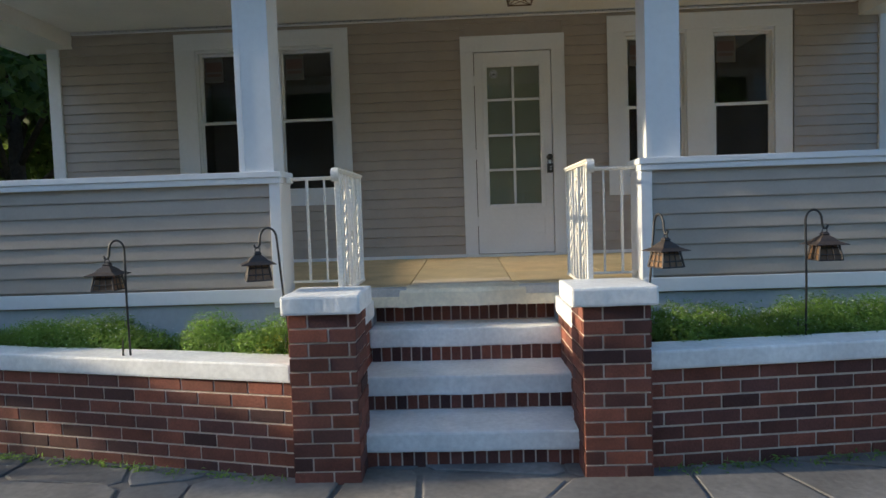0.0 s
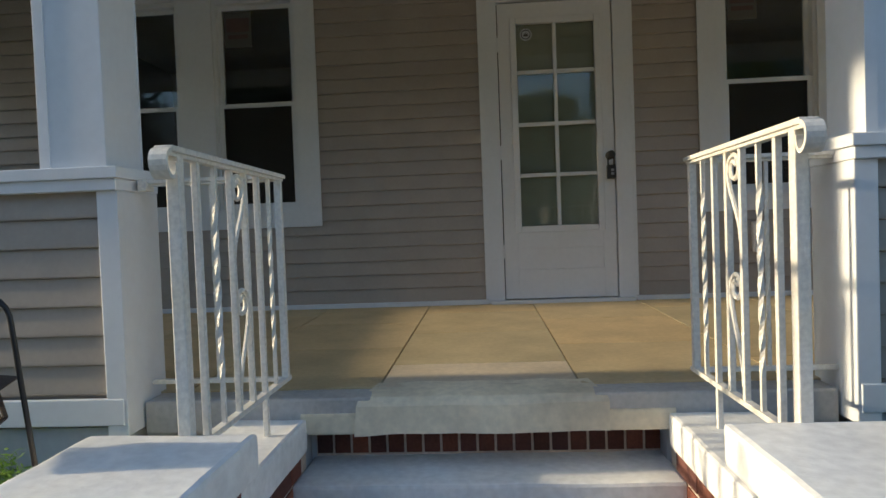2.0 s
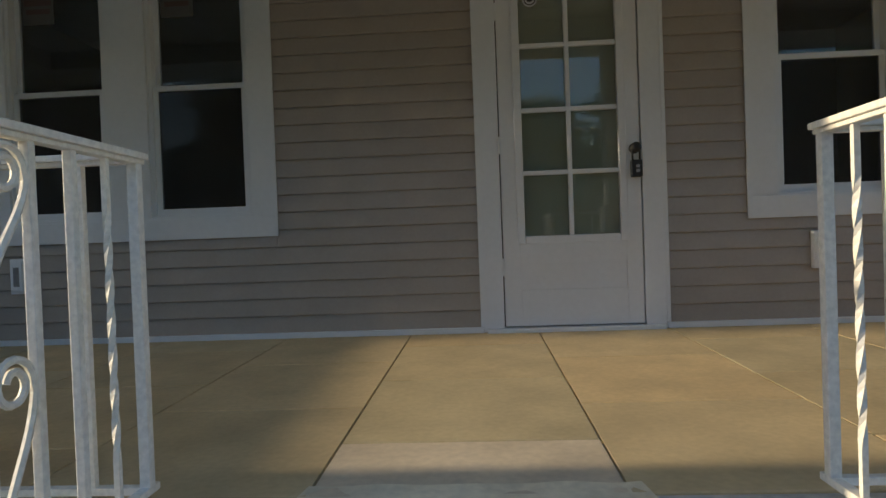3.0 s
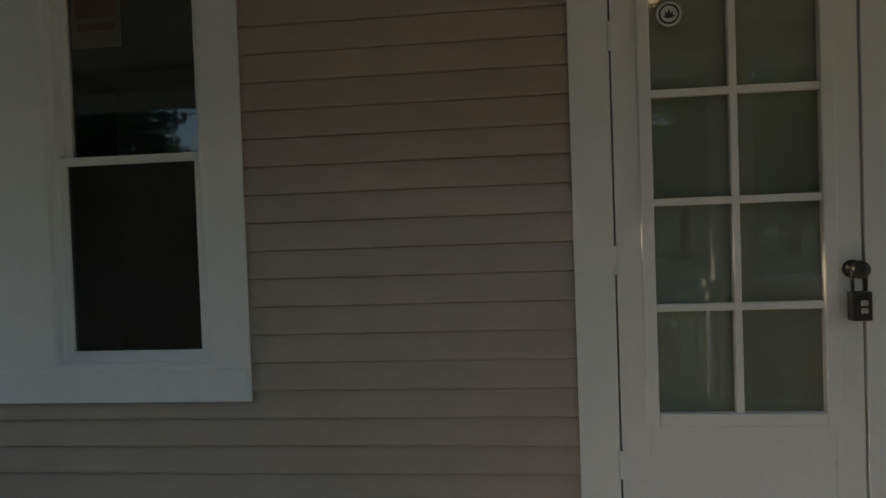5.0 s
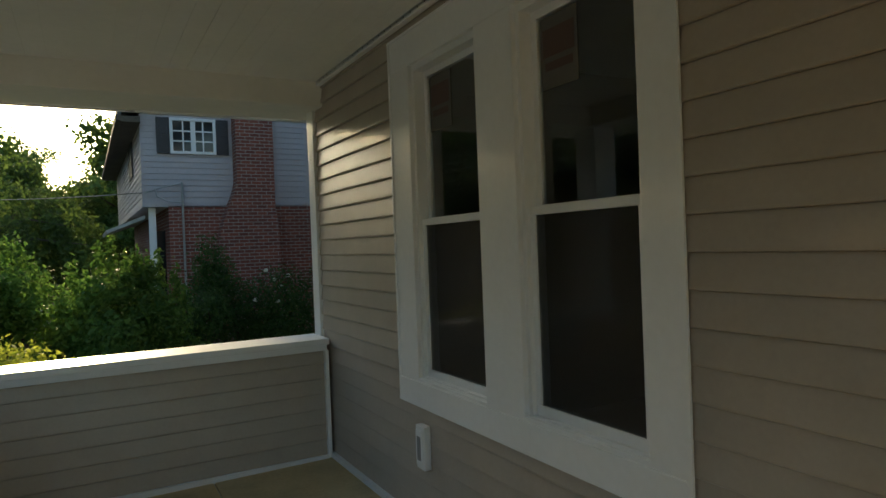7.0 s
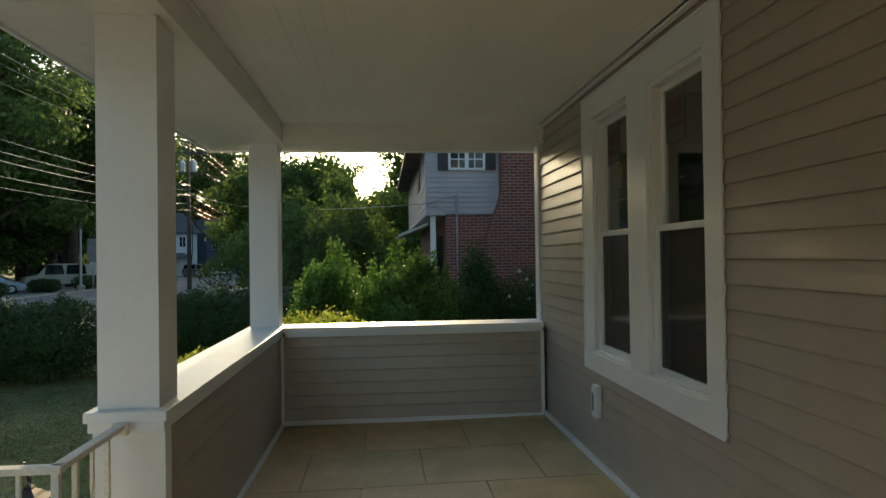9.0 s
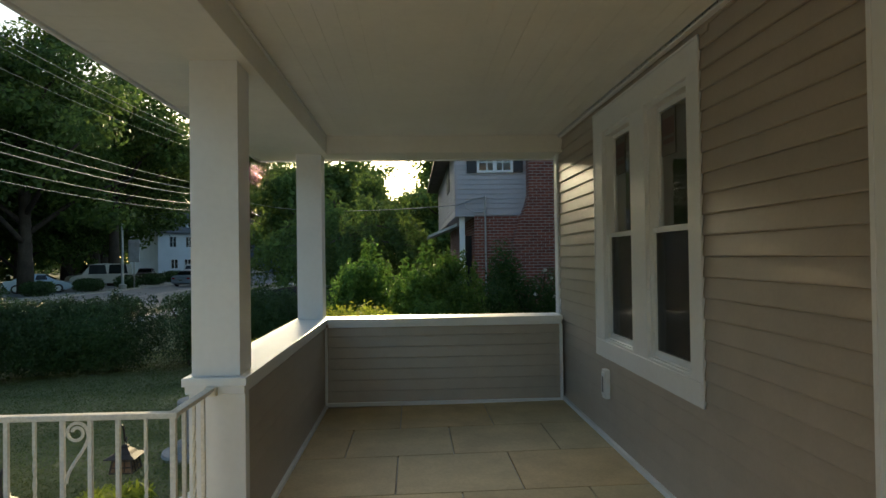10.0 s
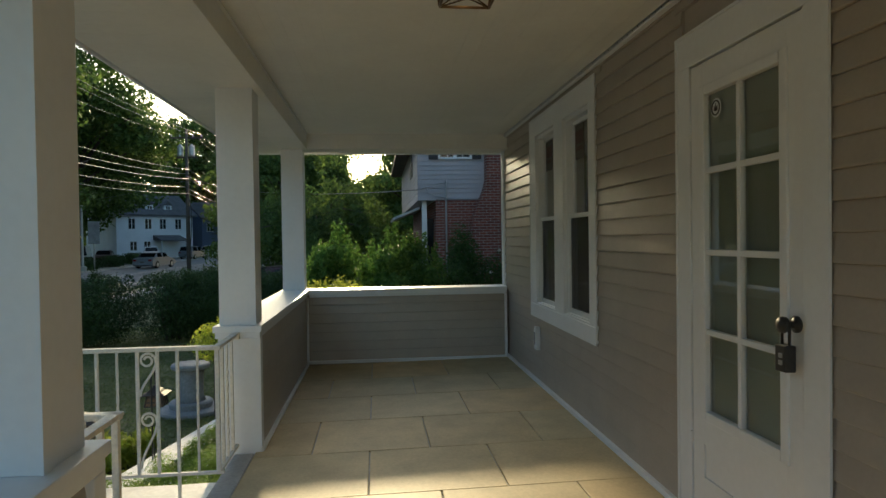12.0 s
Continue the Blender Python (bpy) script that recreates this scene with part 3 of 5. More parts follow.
cap("trim_cap_west", -4.44, WEST_END + 0.03, YO - 0.04, YI + 0.022)
cap("trim_cap_east", EAST_START - 0.03, 4.32, YO - 0.04, YI + 0.022)
cap("trim_cap_end_west", -4.42, XL + 0.04, YI + 0.0235, -0.014)
cap("trim_cap_end_east", XR - 0.04, 4.302, YI + 0.0235, -0.014)
for nm, x0, x1 in (("west", -4.42, WEST_END), ("east", EAST_START, 4.30)):
    structure("trim_skirt_" + nm, boxes((x0, x1, YO - 0.016, YO + 0.01, -0.088, 0.004), bevel=0.004), M_WHITE, "white skirt board below the lap siding", "trim")
    structure("baseboard_front_" + nm, boxes((max(x0, XL), min(x1, XR), YI - 0.01, YI + 0.022, fall(YI), fall(YI) + 0.03), bevel=0.003), M_WHITE, "narrow white strip where half wall meets floor", "trim")
    structure("wall_foundation_" + nm, boxes((x0 + 0.03, x1 - 0.02, YO + 0.012, YI, GROUND, -0.1)), M_FOUND, "painted grey-blue foundation under the porch", "wall")
structure("wall_foundation_middle", boxes((-1.28, 1.16, -2.235, -2.11, GROUND, -0.16), (-1.28, -0.70, -2.33, -2.235, GROUND, -0.151), (0.585, 1.16, -2.33, -2.235, GROUND, -0.151)), M_FOUND, "painted grey-blue foundation under the porch", "wall")
structure("baseboard_end_west", boxes((XL - 0.01, XL + 0.022, YI + 0.025, -0.025, -0.015, 0.02), bevel=0.003), M_WHITE, "narrow white strip where half wall meets floor", "trim")
structure("trim_inside_corner_west", boxes((XL - 0.01, XL + 0.024, -0.04, -0.014, 0.02, 0.715), bevel=0.003), M_WHITE, "narrow white corner strip", "trim")
structure("trim_inside_corner_front", boxes((XL - 0.01, XL + 0.02, YI - 0.0, YI + 0.022, 0.0, 0.715), bevel=0.003), M_WHITE, "narrow white corner strip", "trim")
for nm, x0, x1 in (("west", WEST_END - 0.062, WEST_END + 0.012), ("east", EAST_START - 0.012, EAST_START + 0.062)):
    structure("trim_end_post_" + nm, boxes((x0, x1, YO - 0.012, YI + 0.012, -0.125, 0.715), bevel=0.004), M_WHITE, "white wrapped end post of the half wall", "post")


def column(x0, x1):
    c = thing("porch_column", "square white wrapped porch column standing on half-wall cap", "column", ((x0 + x1) / 2, (YO + YI) / 2, 0.795), "porch columns")
    h = (x1 - x0) / 2
    part("shaft", boxes((-h, h, -0.13, 0.10, 0.0, 2.335 - 0.795), bevel=0.004), M_WHITE, c)
    part("seam_strip", boxes((-h - 0.003, -h + 0.035, -0.133, -0.125, 0.0, 1.538), (h - 0.035, h + 0.003, 0.095, 0.103, 0.0, 1.538), bevel=0.001), M_WHITE, c)
    return c


for a, b in ((-1.522, -1.292), (1.18, 1.40), (-4.40, -4.16), (4.04, 4.28)):
    column(a, b)

bm = bmesh.new()
box(bm, -4.40, 4.28, -2.20, 0.02, CEIL, CEIL + 0.06)
for k in range(54):
    y = -0.02 - k * 0.1016
    if y > -2.10:
        box(bm, -4.14, 4.05, y - 0.1002, y, CEIL - 0.003, CEIL - 0.0002)
tagged(finish("ceiling", bm, M_CEIL), "white vinyl beadboard porch ceiling", "ceiling", "", "structure")
structure("trim_ceiling_edge", boxes((-4.08, 4.03, -0.03, 0.004, CEIL - 0.022, CEIL - 0.005), (-4.08, 4.03, -2.215, -2.19, CEIL - 0.02, CEIL - 0.005), bevel=0.003), M_WHITE, "white moulding round the porch ceiling", "trim")
structure("beam_front", boxes((-4.43, 4.31, -2.49, -2.205, 2.335, 2.72), bevel=0.004), M_CEIL, "white wrapped beam above the porch columns", "beam")
structure("beam_west", boxes((-4.40, -4.13, -2.204, 0.02, 2.335, 2.72), bevel=0.004), M_CEIL, "white wrapped beam above the porch end", "beam")
structure("beam_east", boxes((4.02, 4.28, -2.204, 0.02, 2.335, 2.72), bevel=0.004), M_CEIL, "white wrapped beam above the porch end", "beam")
bm = bmesh.new()
box(bm, -4.80, 4.75, -2.96, -2.491, 2.375, 2.40)
for k in range(60):
    x = -4.79 + k * 0.159
    box(bm, x, x + 0.155, -2.95, -2.4915, 2.371, 2.3748)
tagged(finish("ceiling_soffit", bm, M_CEIL), "white ribbed vinyl soffit under the eave", "soffit", "", "structure")
structure("ceiling_soffit_west", boxes((-4.80, -4.432, -2.475, 0.3, 2.375, 2.40)), M_CEIL, "white ribbed vinyl soffit under the eave", "soffit")
structure("trim_fascia", boxes((-4.82, 4.77, -2.985, -2.961, 2.36, 2.55), (-4.825, -4.80, -2.96, 0.3, 2.36, 2.55), (-4.82, 4.77, -3.08, -2.986, 2.45, 2.54), bevel=0.003), M_WHITE, "white fascia and gutter along the eave", "trim")
bm = bmesh.new()
prism(bm, [(-3.0, 2.56), (0.4, 3.9), (0.4, 4.0), (-3.0, 2.66)], "x", -4.85, 4.8)
structure("roof_porch", bm, M_ROOF, "grey shingled porch roof", "roof")
bm = bmesh.new()
prism(bm, [(-0.2, 5.1), (4.6, 7.6), (9.4, 5.1), (9.4, 5.25), (4.6, 7.75), (-0.2, 5.25)], "x", -4.8, 4.75)
structure("roof_house", bm, M_ROOF, "grey shingled house roof", "roof")


# small crown strip where the ceiling meets the wall, with a row of weep holes
crown = structure("trim_crown", boxes((XL + 0.02, XR - 0.02, -0.030, 0.003, CEIL - 0.034, CEIL - 0.003), bevel=0.004), M_WHITE, "narrow white perforated strip under the porch ceiling", "trim")
holes = bmesh.new()
for k in range(110):
    box(holes, XL + 0.1 + k * 0.074, XL + 0.106 + k * 0.074, -0.0312, -0.029, CEIL - 0.019, CEIL - 0.014)
weep = part("weep_holes", holes, M_BLACK, crown)
tagged(weep, kind="stuff")


# ---- steps, piers and planting beds ----
BRICK_L, BRICK_H, JOINT = 0.203, 0.066, 0.010


def brick_mesh(name, length, height, depth=0.03):
    return mesh_of(name, boxes((0, length, -depth, 0, 0, height), bevel=0.003), M_BRICK)


BRICK_FULL = brick_mesh("brick", BRICK_L, BRICK_H)
SOLDIERS = {}


def brick_face(parent, m, length, z0, z1, shift=0.0):
    """A running-bond face: bricks along x of the frame m, whose -y side is the face, from z0 to z1."""
    n = max(1, round((z1 - z0) / (BRICK_H + JOINT)))
    pitch = (z1 - z0) / n
    for i in range(n):
        x = -((BRICK_L + JOINT) / 2 if (i + (shift > 0)) % 2 else 0.0)
        while x < length - 0.02:
            a, b = max(x, 0.0), min(x + BRICK_L, length)
            if b - a > 0.03:
                key = round(b - a, 3)
                if key not in SOLDIERS:
                    SOLDIERS[key] = BRICK_FULL if abs(key - BRICK_L) < 0.002 else brick_mesh("brick", b - a, BRICK_H)
                piece("brick", SOLDIERS[key], parent, m @ pose(a, random.uniform(-0.0015, 0.0015), z0 + i * pitch + JOINT / 2))
            x += BRICK_L + JOINT


SX0, SX1 = -0.68, 0.585
TREADS = ((-2.525, -2.22, -0.29, 0.125), (-2.92, -2.50, -0.51, 0.12), (-3.312, -2.90, -0.722, 0.113))
steps = thing("porch_steps", "three white painted steps with dark brick risers", "steps", (0, 0, GROUND), kind="structure")
part("core", boxes((SX0, SX1, -2.50, -2.1, 0, -0.40 - GROUND), (SX0, SX1, -2.89, -2.1, 0, -0.62 - GROUND), (SX0, SX1, -3.285, -2.1, 0, -0.83 - GROUND), (SX0, SX1, -2.235, -2.1, 0, -0.165 - GROUND)), M_MORTAR, steps)
bm_sold = boxes((0, 0.058, -0.02, 0, 0, 0.105), bevel=0.003)
SOLDIER = mesh_of("riser_brick", bm_sold, M_BRICK)
for y0, y1, z, thick in TREADS:
    lo = -0.01 if z > -0.4 else (-0.014 if z > -0.6 else -0.022)
    bm = bmesh.new()
    box(bm, SX0 + lo, SX1 - lo, y0, y1 + 0.02, z - thick - GROUND, z - GROUND, bevel=0.014)
    bmesh.ops.subdivide_edges(bm, edges=[e for e in bm.edges if e.calc_length() > 0.5], cuts=14, use_grid_fill=True)
    for v in bm.verts:
        v.co += 0.004 * noise.noise_vector(v.co * 5)
    part("tread", bm, M_CAP, steps)
for y, z0, h in ((-2.221, -0.285, 0.115), (-2.485, -0.515, 0.11), (-2.875, -0.722, 0.11), (-3.270, GROUND, 0.10)):
    for k in range(19):
        piece("riser_brick", SOLDIER, steps, pose(SX0 + 0.003 + k * 0.0672, y, z0 - GROUND + 0.004))


def rough_cap(bm, x0, x1, y0, y1, z0, z1, bevel=0.014, wobble=0.004):
    box(bm, x0, x1, y0, y1, z0, z1, bevel=bevel)
    bmesh.ops.subdivide_edges(bm, edges=[e for e in bm.edges if e.calc_length() > 0.25], cuts=8, use_grid_fill=True)
    for v in bm.verts:
        v.co += wobble * noise.noise_vector(v.co * 6)
    return bm


def pier(name, x0, x1, y0, y1, cap_x0, cap_x1, label):
    p = thing(name, label, "pier", (0, 0, GROUND), "step piers", "structure")
    top = -0.02 - GROUND
    part("core", boxes((x0 + 0.004, x1 - 0.004, y0 + 0.004, y1 - 0.004, 0, top)), M_MORTAR, p)
    w, d = x1 - x0, y1 - y0
    for m, n, s in ((pose(x0, y0 + 0.027, 0), w, 0), (pose(x1 - 0.027, y0, 0, 0, 0, 90), d, 1), (pose(x0 + 0.027, y1, 0, 0, 0, -90), d, 1), (pose(x1, y1 - 0.027, 0, 0, 0, 180), w, 0)):
        brick_face(p, m, n, 0.0, top, s)
    part("cap", rough_cap(bmesh.new(), cap_x0, cap_x1, y0 - 0.045, y1 + 0.04, top, top + 0.10), M_CAP, p, "thick white painted concrete cap")
    return p


pier("brick_pier_west", -0.957, -0.607, -3.505, -3.165, -0.985, -0.573, "red brick pier with a white concrete cap beside the steps")
pier("brick_pier_east", 0.565, 0.91, -3.485, -3.145, 0.50, 0.942, "red brick pier with a white concrete cap beside the steps")


def cheek(name, x0, x1, y0, inner_x, label):
    c = thing(name, label, "wall", (0, 0, GROUND), "step cheek walls", "structure")
    top = -0.215 - GROUND
    part("core", boxes((x0 + 0.004, x1 - 0.004, y0, -2.34, 0, top)), M_MORTAR, c)
    for m in ((pose(x1 - 0.027, y0, 0, 0, 0, 90), pose(x0 + 0.027, -2.42, 0, 0, 0, -90))):
        brick_face(c, m, -2.42 - y0, 0.0, top)
    part("cap", rough_cap(bmesh.new(), x0 - 0.02, x1 + 0.025, y0 + 0.02, -2.402, top, top + 0.115), M_CAP, c, "white painted concrete cap")
    return c


cheek("wall_steps_west", -0.94, -0.69, -3.165, -0.7, "low brick wall with white cap beside the steps")
cheek("wall_steps_east", 0.592, 0.842, -3.135, 0.59, "low brick wall with white cap beside the steps")


def bed_wall(name, start, end, cap_top, label):
    """A low brick wall from start to end, seen from the street side, with a white slab on top."""
    a, b = Vector((*start, 0)), Vector((*end, 0))
    n = (b - a).length
    ang = math.degrees(math.atan2(b.y - a.y, b.x - a.x))
    w = thing(name, label, "wall", (a.x, a.y, GROUND), "", "structure", ang)
    top = cap_top - 0.105 - GROUND
    part("core", boxes((0, n, 0.031, 0.20, 0, top)), M_MORTAR, w)
    brick_face(w, pose(0, 0.055, 0), n, 0.0, top)
    part("cap", rough_cap(bmesh.new(), -0.0, n, 0.0, 0.235, top, top + 0.105), M_CAP, w, "white painted concrete coping")
    return w


bed_wall("wall_bed_west", (-4.75, -2.56), (-0.965, -3.47), -0.285, "low red brick bed wall with white coping")
bed_wall("wall_bed_east", (0.91, -3.40), (4.7, -2.98), -0.28, "low red brick bed wall with white coping")
bm = bmesh.new()
prism(bm, [(-4.7, -2.42), (-4.7, -2.5), (-0.99, -3.38), (-0.96, -2.43)], "z", GROUND, -0.375)
structure("ground_bed_west", bm, M_SOIL, "dark soil of the planting bed", "soil")
bm = bmesh.new()
prism(bm, [(0.93, -2.43), (0.93, -3.3), (4.6, -2.9), (4.6, -2.43)], "z", GROUND, -0.375)
structure("ground_bed_east", bm, M_SOIL, "dark soil of the planting bed", "soil")


def bed_plants(name, seed, x0, x1, y_of, count, label):
    rng = np.random.default_rng(seed)
    blobs = []
    for _ in range(75):
        x = rng.uniform(x0, x1)
        lo = y_of(x) + 0.22
        y = rng.uniform(min(lo, -2.57), -2.55)
        h = rng.uniform(0.06, 0.18)
        blobs.append((x, y, -0.375 + h * 0.6, rng.uniform(0.12, 0.24), rng.uniform(0.10, 0.2), h))
    c, d = clump_points(rng, blobs, count, 0.3)
    keep = (c[:, 2] > -0.375) & (c[:, 1] < -2.48) & (c[:, 1] > y_of(c[:, 0]) + 0.17)
    c, d = c[keep], d[keep]
    ob = tagged(new(name, leaf_mesh(name, c, d + (0, 0, 0.8), rng.uniform(0.0045, 0.0105, len(c)), M_LEAF_BED, 4.2, rng)), label, "plants", "", "stuff")
    pick = rng.random(len(c)) < 0.03
    f = c[pick] + (0, 0, 0.02)
    f = f[f[:, 2] > -0.28]
    bl = new(name.replace("plants", "blossoms"), leaf_mesh("blossoms", f, np.tile((0, 0, 1.0), (len(f), 1)), rng.uniform(0.007, 0.013, len(f)), M_FLOWER, 1.0, rng))
    tagged(bl, "small white blossoms among the bed plants", "flowers", "", "stuff")
    return ob


bed_plants("bed_plants", 3, -4.6, -1.02, lambda x: -3.44 - (x + 0.98) * 0.2414, 120000, "low bright green ground cover in the planting bed")
bed_plants("bed_plants", 4, 0.95, 4.5, lambda x: -3.39 + (x - 0.91) * 0.111, 115000, "low bright green ground cover with white blossoms")


# ---- iron railings ----
def scroll(turn, cx, cz, r, start, sweep, steps=26):
    pts = []
    for i in range(steps + 1):
        f = i / steps
        a = start + turn * sweep * f
        pts.append((0, cx + r * (1 - 0.62 * f) * math.cos(a), cz + r * (1 - 0.62 * f) * math.sin(a)))
    return pts


def twist_bar(bm, y, z0, z1, s=0.0075):
    rings = []
    n = 36
    for i in range(n + 1):
        f = i / n
        a = 0 if f < 0.15 or f > 0.85 else (f - 0.15) / 0.7 * 3.5 * math.pi
        rings.append([bm.verts.new((s * 1.1 * math.cos(a + k * math.pi / 2 + math.pi / 4), y + s * 1.1 * math.sin(a + k * math.pi / 2 + math.pi / 4), z0 + f * (z1 - z0))) for k in range(4)])
    for r0, r1 in zip(rings, rings[1:]):
        for k in range(4):
            bm.faces.new((r0[k], r0[(k + 1) % 4], r1[(k + 1) % 4], r1[k]))
    bm.faces.new(rings[0][::-1]), bm.faces.new(rings[-1])


def railing(x, side, y_front, label):
    """side: +1 where the short return runs to the west, -1 to the east. The base is on the cheek wall's cap."""
    base = -0.10
    r = thing("iron_railing", label, "railing", (x, 0, base), "step railings")
    zt, zb, yb = 0.755 - base, 0.035 - base, -2.374
    # flat moulded handrail with a rolled end
    bm = boxes((-0.022, 0.022, y_front - 0.05, yb + 0.022, zt - 0.014, zt), (-0.014, 0.014, y_front - 0.05, yb + 0.02, zt - 0.024, zt - 0.014), bevel=0.003)
    part("handrail", bm, M_IRON, r)
    bm = bmesh.new()
    cy, cz = y_front - 0.05, zt - 0.042
    outer = [(cy - 0.034 * (1 - 0.03 * k) * math.sin(k * math.pi / 9), cz + 0.036 * math.cos(k * math.pi / 9)) for k in range(15)]
    inner = [(cy + (u - cy) * 0.72, cz + (v - cz) * 0.72) for u, v in outer]
    prism(bm, outer + inner[::-1], "x", -0.021, 0.021)
    part("rolled_end", bm, M_IRON, r)
    part("bottom_rail", boxes((-0.012, 0.012, y_front, yb + 0.03, zb - 0.008, zb + 0.008), bevel=0.002), M_IRON, r)
    n = 7
    pitch = (yb - y_front) / n
    ys = [y_front + k * pitch for k in range(n + 1)]
    part("front_post", boxes((-0.0155, 0.0155, ys[0] - 0.0155, ys[0] + 0.0155, 0.0, zt - 0.02), bevel=0.003), M_IRON, r)
    part("corner_post", boxes((-0.0115, 0.0115, ys[7] - 0.0115, ys[7] + 0.0115, zb, zt - 0.02), bevel=0.002), M_IRON, r)
    for k in (1, 3, 4, 5):
        part("baluster", boxes((-0.0085, 0.0085, ys[k] - 0.0085, ys[k] + 0.0085, -0.0 if k == 5 else zb, zt - 0.02), bevel=0.002), M_IRON, r)
    for k in (2, 6):
        bm = bmesh.new()
        twist_bar(bm, ys[k], zb, zt - 0.02)
        part("twisted_baluster", bm, M_IRON, r)
    # two S-scrolls between the third and fourth bars
    y0, y1 = ys[3] + 0.01, ys[4] - 0.01
    w = y1 - y0
    for top in (zt - 0.03, zt - 0.03 - 0.335):
        cy, cz, rr = (y0 + y1) / 2, top - w / 2, w / 2
        curl = scroll(1, cy, cz, rr, 0.0, 2.9 * math.pi)
        tail = []
        for i in range(14):
            f = (i + 1) / 14
            s = 0.5 - 0.5 * math.cos(math.pi * f)
            tail.append((0, y1 + (y0 - y1) * s + 0.004, cz - f * (0.20 if top > zt - 0.1 else 0.27)))
        path = curl[::-1] + tail
        bm = bmesh.new()
        tube(bm, path, 0.0068, 6)
        part("scroll", bm, M_IRON, r, "curled iron scroll")
    # short return to the column
    end = -side * 0.482
    a, b = sorted((0.0, end))
    part("return_rail", boxes((a, b, yb - 0.02, yb + 0.02, zt - 0.014, zt), (a, b, yb - 0.012, yb + 0.012, zt - 0.024, zt - 0.014), bevel=0.003), M_IRON, r)
    part("return_bottom_rail", boxes((a, b, yb - 0.012, yb + 0.012, zb - 0.008, zb + 0.008), bevel=0.002), M_IRON, r)
    for k in (1, 2, 3):
        xx = end * k / 4
        if k == 2:
            bm = bmesh.new()
            twist_bar(bm, 0, zb, zt - 0.02)
            o = part("twisted_baluster", bm, M_IRON, r)
            o.matrix_basis = pose(xx, yb, 0)
        else:
            part("baluster", boxes((xx - 0.0085, xx + 0.0085, yb - 0.0085, yb + 0.0085, zb, zt - 0.02), bevel=0.002), M_IRON, r)
    part("wall_bracket", boxes((end - 0.02 if side < 0 else end - 0.012, end + 0.012 if side < 0 else end + 0.02, yb - 0.028, yb + 0.028, zt - 0.04, zt + 0.002), bevel=0.004), M_IRON, r)
    return r


railing(-0.742, 1, -3.13, "white wrought iron stair railing with scrolls")
railing(0.678, -1, -3.11, "white wrought iron stair railing with scrolls")


# ---- lanterns on shepherd's hooks ----
def lantern(x, y, flip, top, turn=0.0, foot=(0.0, 0.0)):
    t = thing("hook_lantern", "dark bronze garden lantern with amber panes on a hook", "garden lantern", (x, y, -0.375), "garden lanterns", "", turn)
    h = top + 0.375
    s = flip
    fx, fy = foot
    pts = [(fx, fy, 0), (fx * 0.45 + 0.005 * s, fy * 0.45, h * 0.5), (0, 0, h - 0.06)]
    pts += [(s * (0.045 - 0.045 * math.cos(a)), 0, h - 0.06 + 0.06 * math.sin(a)) for a in (k * math.pi / 10 for k in range(1, 11))]
    pts += [(s * 0.092, 0, h - 0.085), (s * 0.10, 0, h - 0.105), (s * 0.115, 0, h - 0.108), (s * 0.124, 0, h - 0.09)]
    bm = bmesh.new()
    tube(bm, pts, 0.0062, 8)
    part("hook_staff", bm, M_BLACK, t, "thin black iron shepherd's hook", True)
    bm = bmesh.new()
    tube(bm, [(fx, fy, 0.0), (fx - 0.03, fy, 0.02), (fx - 0.045, fy, 0.10), (fx - 0.04, fy, 0.2)], [0.008, 0.007, 0.006, 0.002], 6)
    part("step_prong", bm, M_BLACK, t)
    cx, z = s * 0.105, h - 0.108
    bm = bmesh.new()
    tube(bm, [(cx + 0.014 * math.cos(a), 0, z - 0.012 + 0.014 * math.sin(a)) for a in (k * math.pi / 6 for k in range(13))], 0.003, 6)
    part("hanging_ring", bm, M_BLACK, t)
    bm = bmesh.new()
    rows = [(0.011, -0.018), (0.02, -0.03), (0.016, -0.036), (0.04, -0.055), (0.052, -0.07), (0.09, -0.086), (0.09, -0.09), (0.05, -0.082)]
    rings = [[bm.verts.new((cx + r * a * 1.0, r * b, z + q)) for a, b in ((1, 1), (-1, 1), (-1, -1), (1, -1))] for r, q in rows]
    for r0, r1 in zip(rings, rings[1:]):
        for k in range(4):
            bm.faces.new((r0[k], r0[(k + 1) % 4], r1[(k + 1) % 4], r1[k]))
    bm.faces.new(rings[0]), bm.faces.new(rings[-1])
    part("roof", bm, M_BRONZE, t, "flared dark bronze roof")
    z0, z1, r0, r1 = z - 0.175, z - 0.084, 0.066, 0.05

    def bar(p0, p1, r):
        part("cage_bar", tube(bmesh.new(), [p0, p1], r, 5), M_BRONZE, t)

    for a, b in ((1, 1), (-1, 1), (-1, -1), (1, -1)):
        bar((cx + a * r0, b * r0, z0), (cx + a * r1, b * r1, z1), 0.006)
    for f in (0.0, 0.35, 0.75):
        rr, zz = r0 + (r1 - r0) * f, z0 + (z1 - z0) * f
        q = [(cx + a * rr, b * rr, zz) for a, b in ((1, 1), (-1, 1), (-1, -1), (1, -1), (1, 1))]
        for p0, p1 in zip(q, q[1:]):
            bar(p0, p1, 0.004)
    for a, b in ((1, 0), (-1, 0), (0, 1), (0, -1)):
        for o in (-0.3, 0.3):
            bar((cx + a * r0 + (o * r0 if a == 0 else 0), b * r0 + (o * r0 if b == 0 else 0), z0), (cx + a * r1 + (o * r1 if a == 0 else 0), b * r1 + (o * r1 if b == 0 else 0), z1), 0.003)
    bm = bmesh.new()
    vs = [[bm.verts.new((cx + a * r, b * r, zz)) for a, b in ((1, 1), (-1, 1), (-1, -1), (1, -1))] for r, zz in ((r0 - 0.006, z0 + 0.003), (r1 - 0.006, z1))]
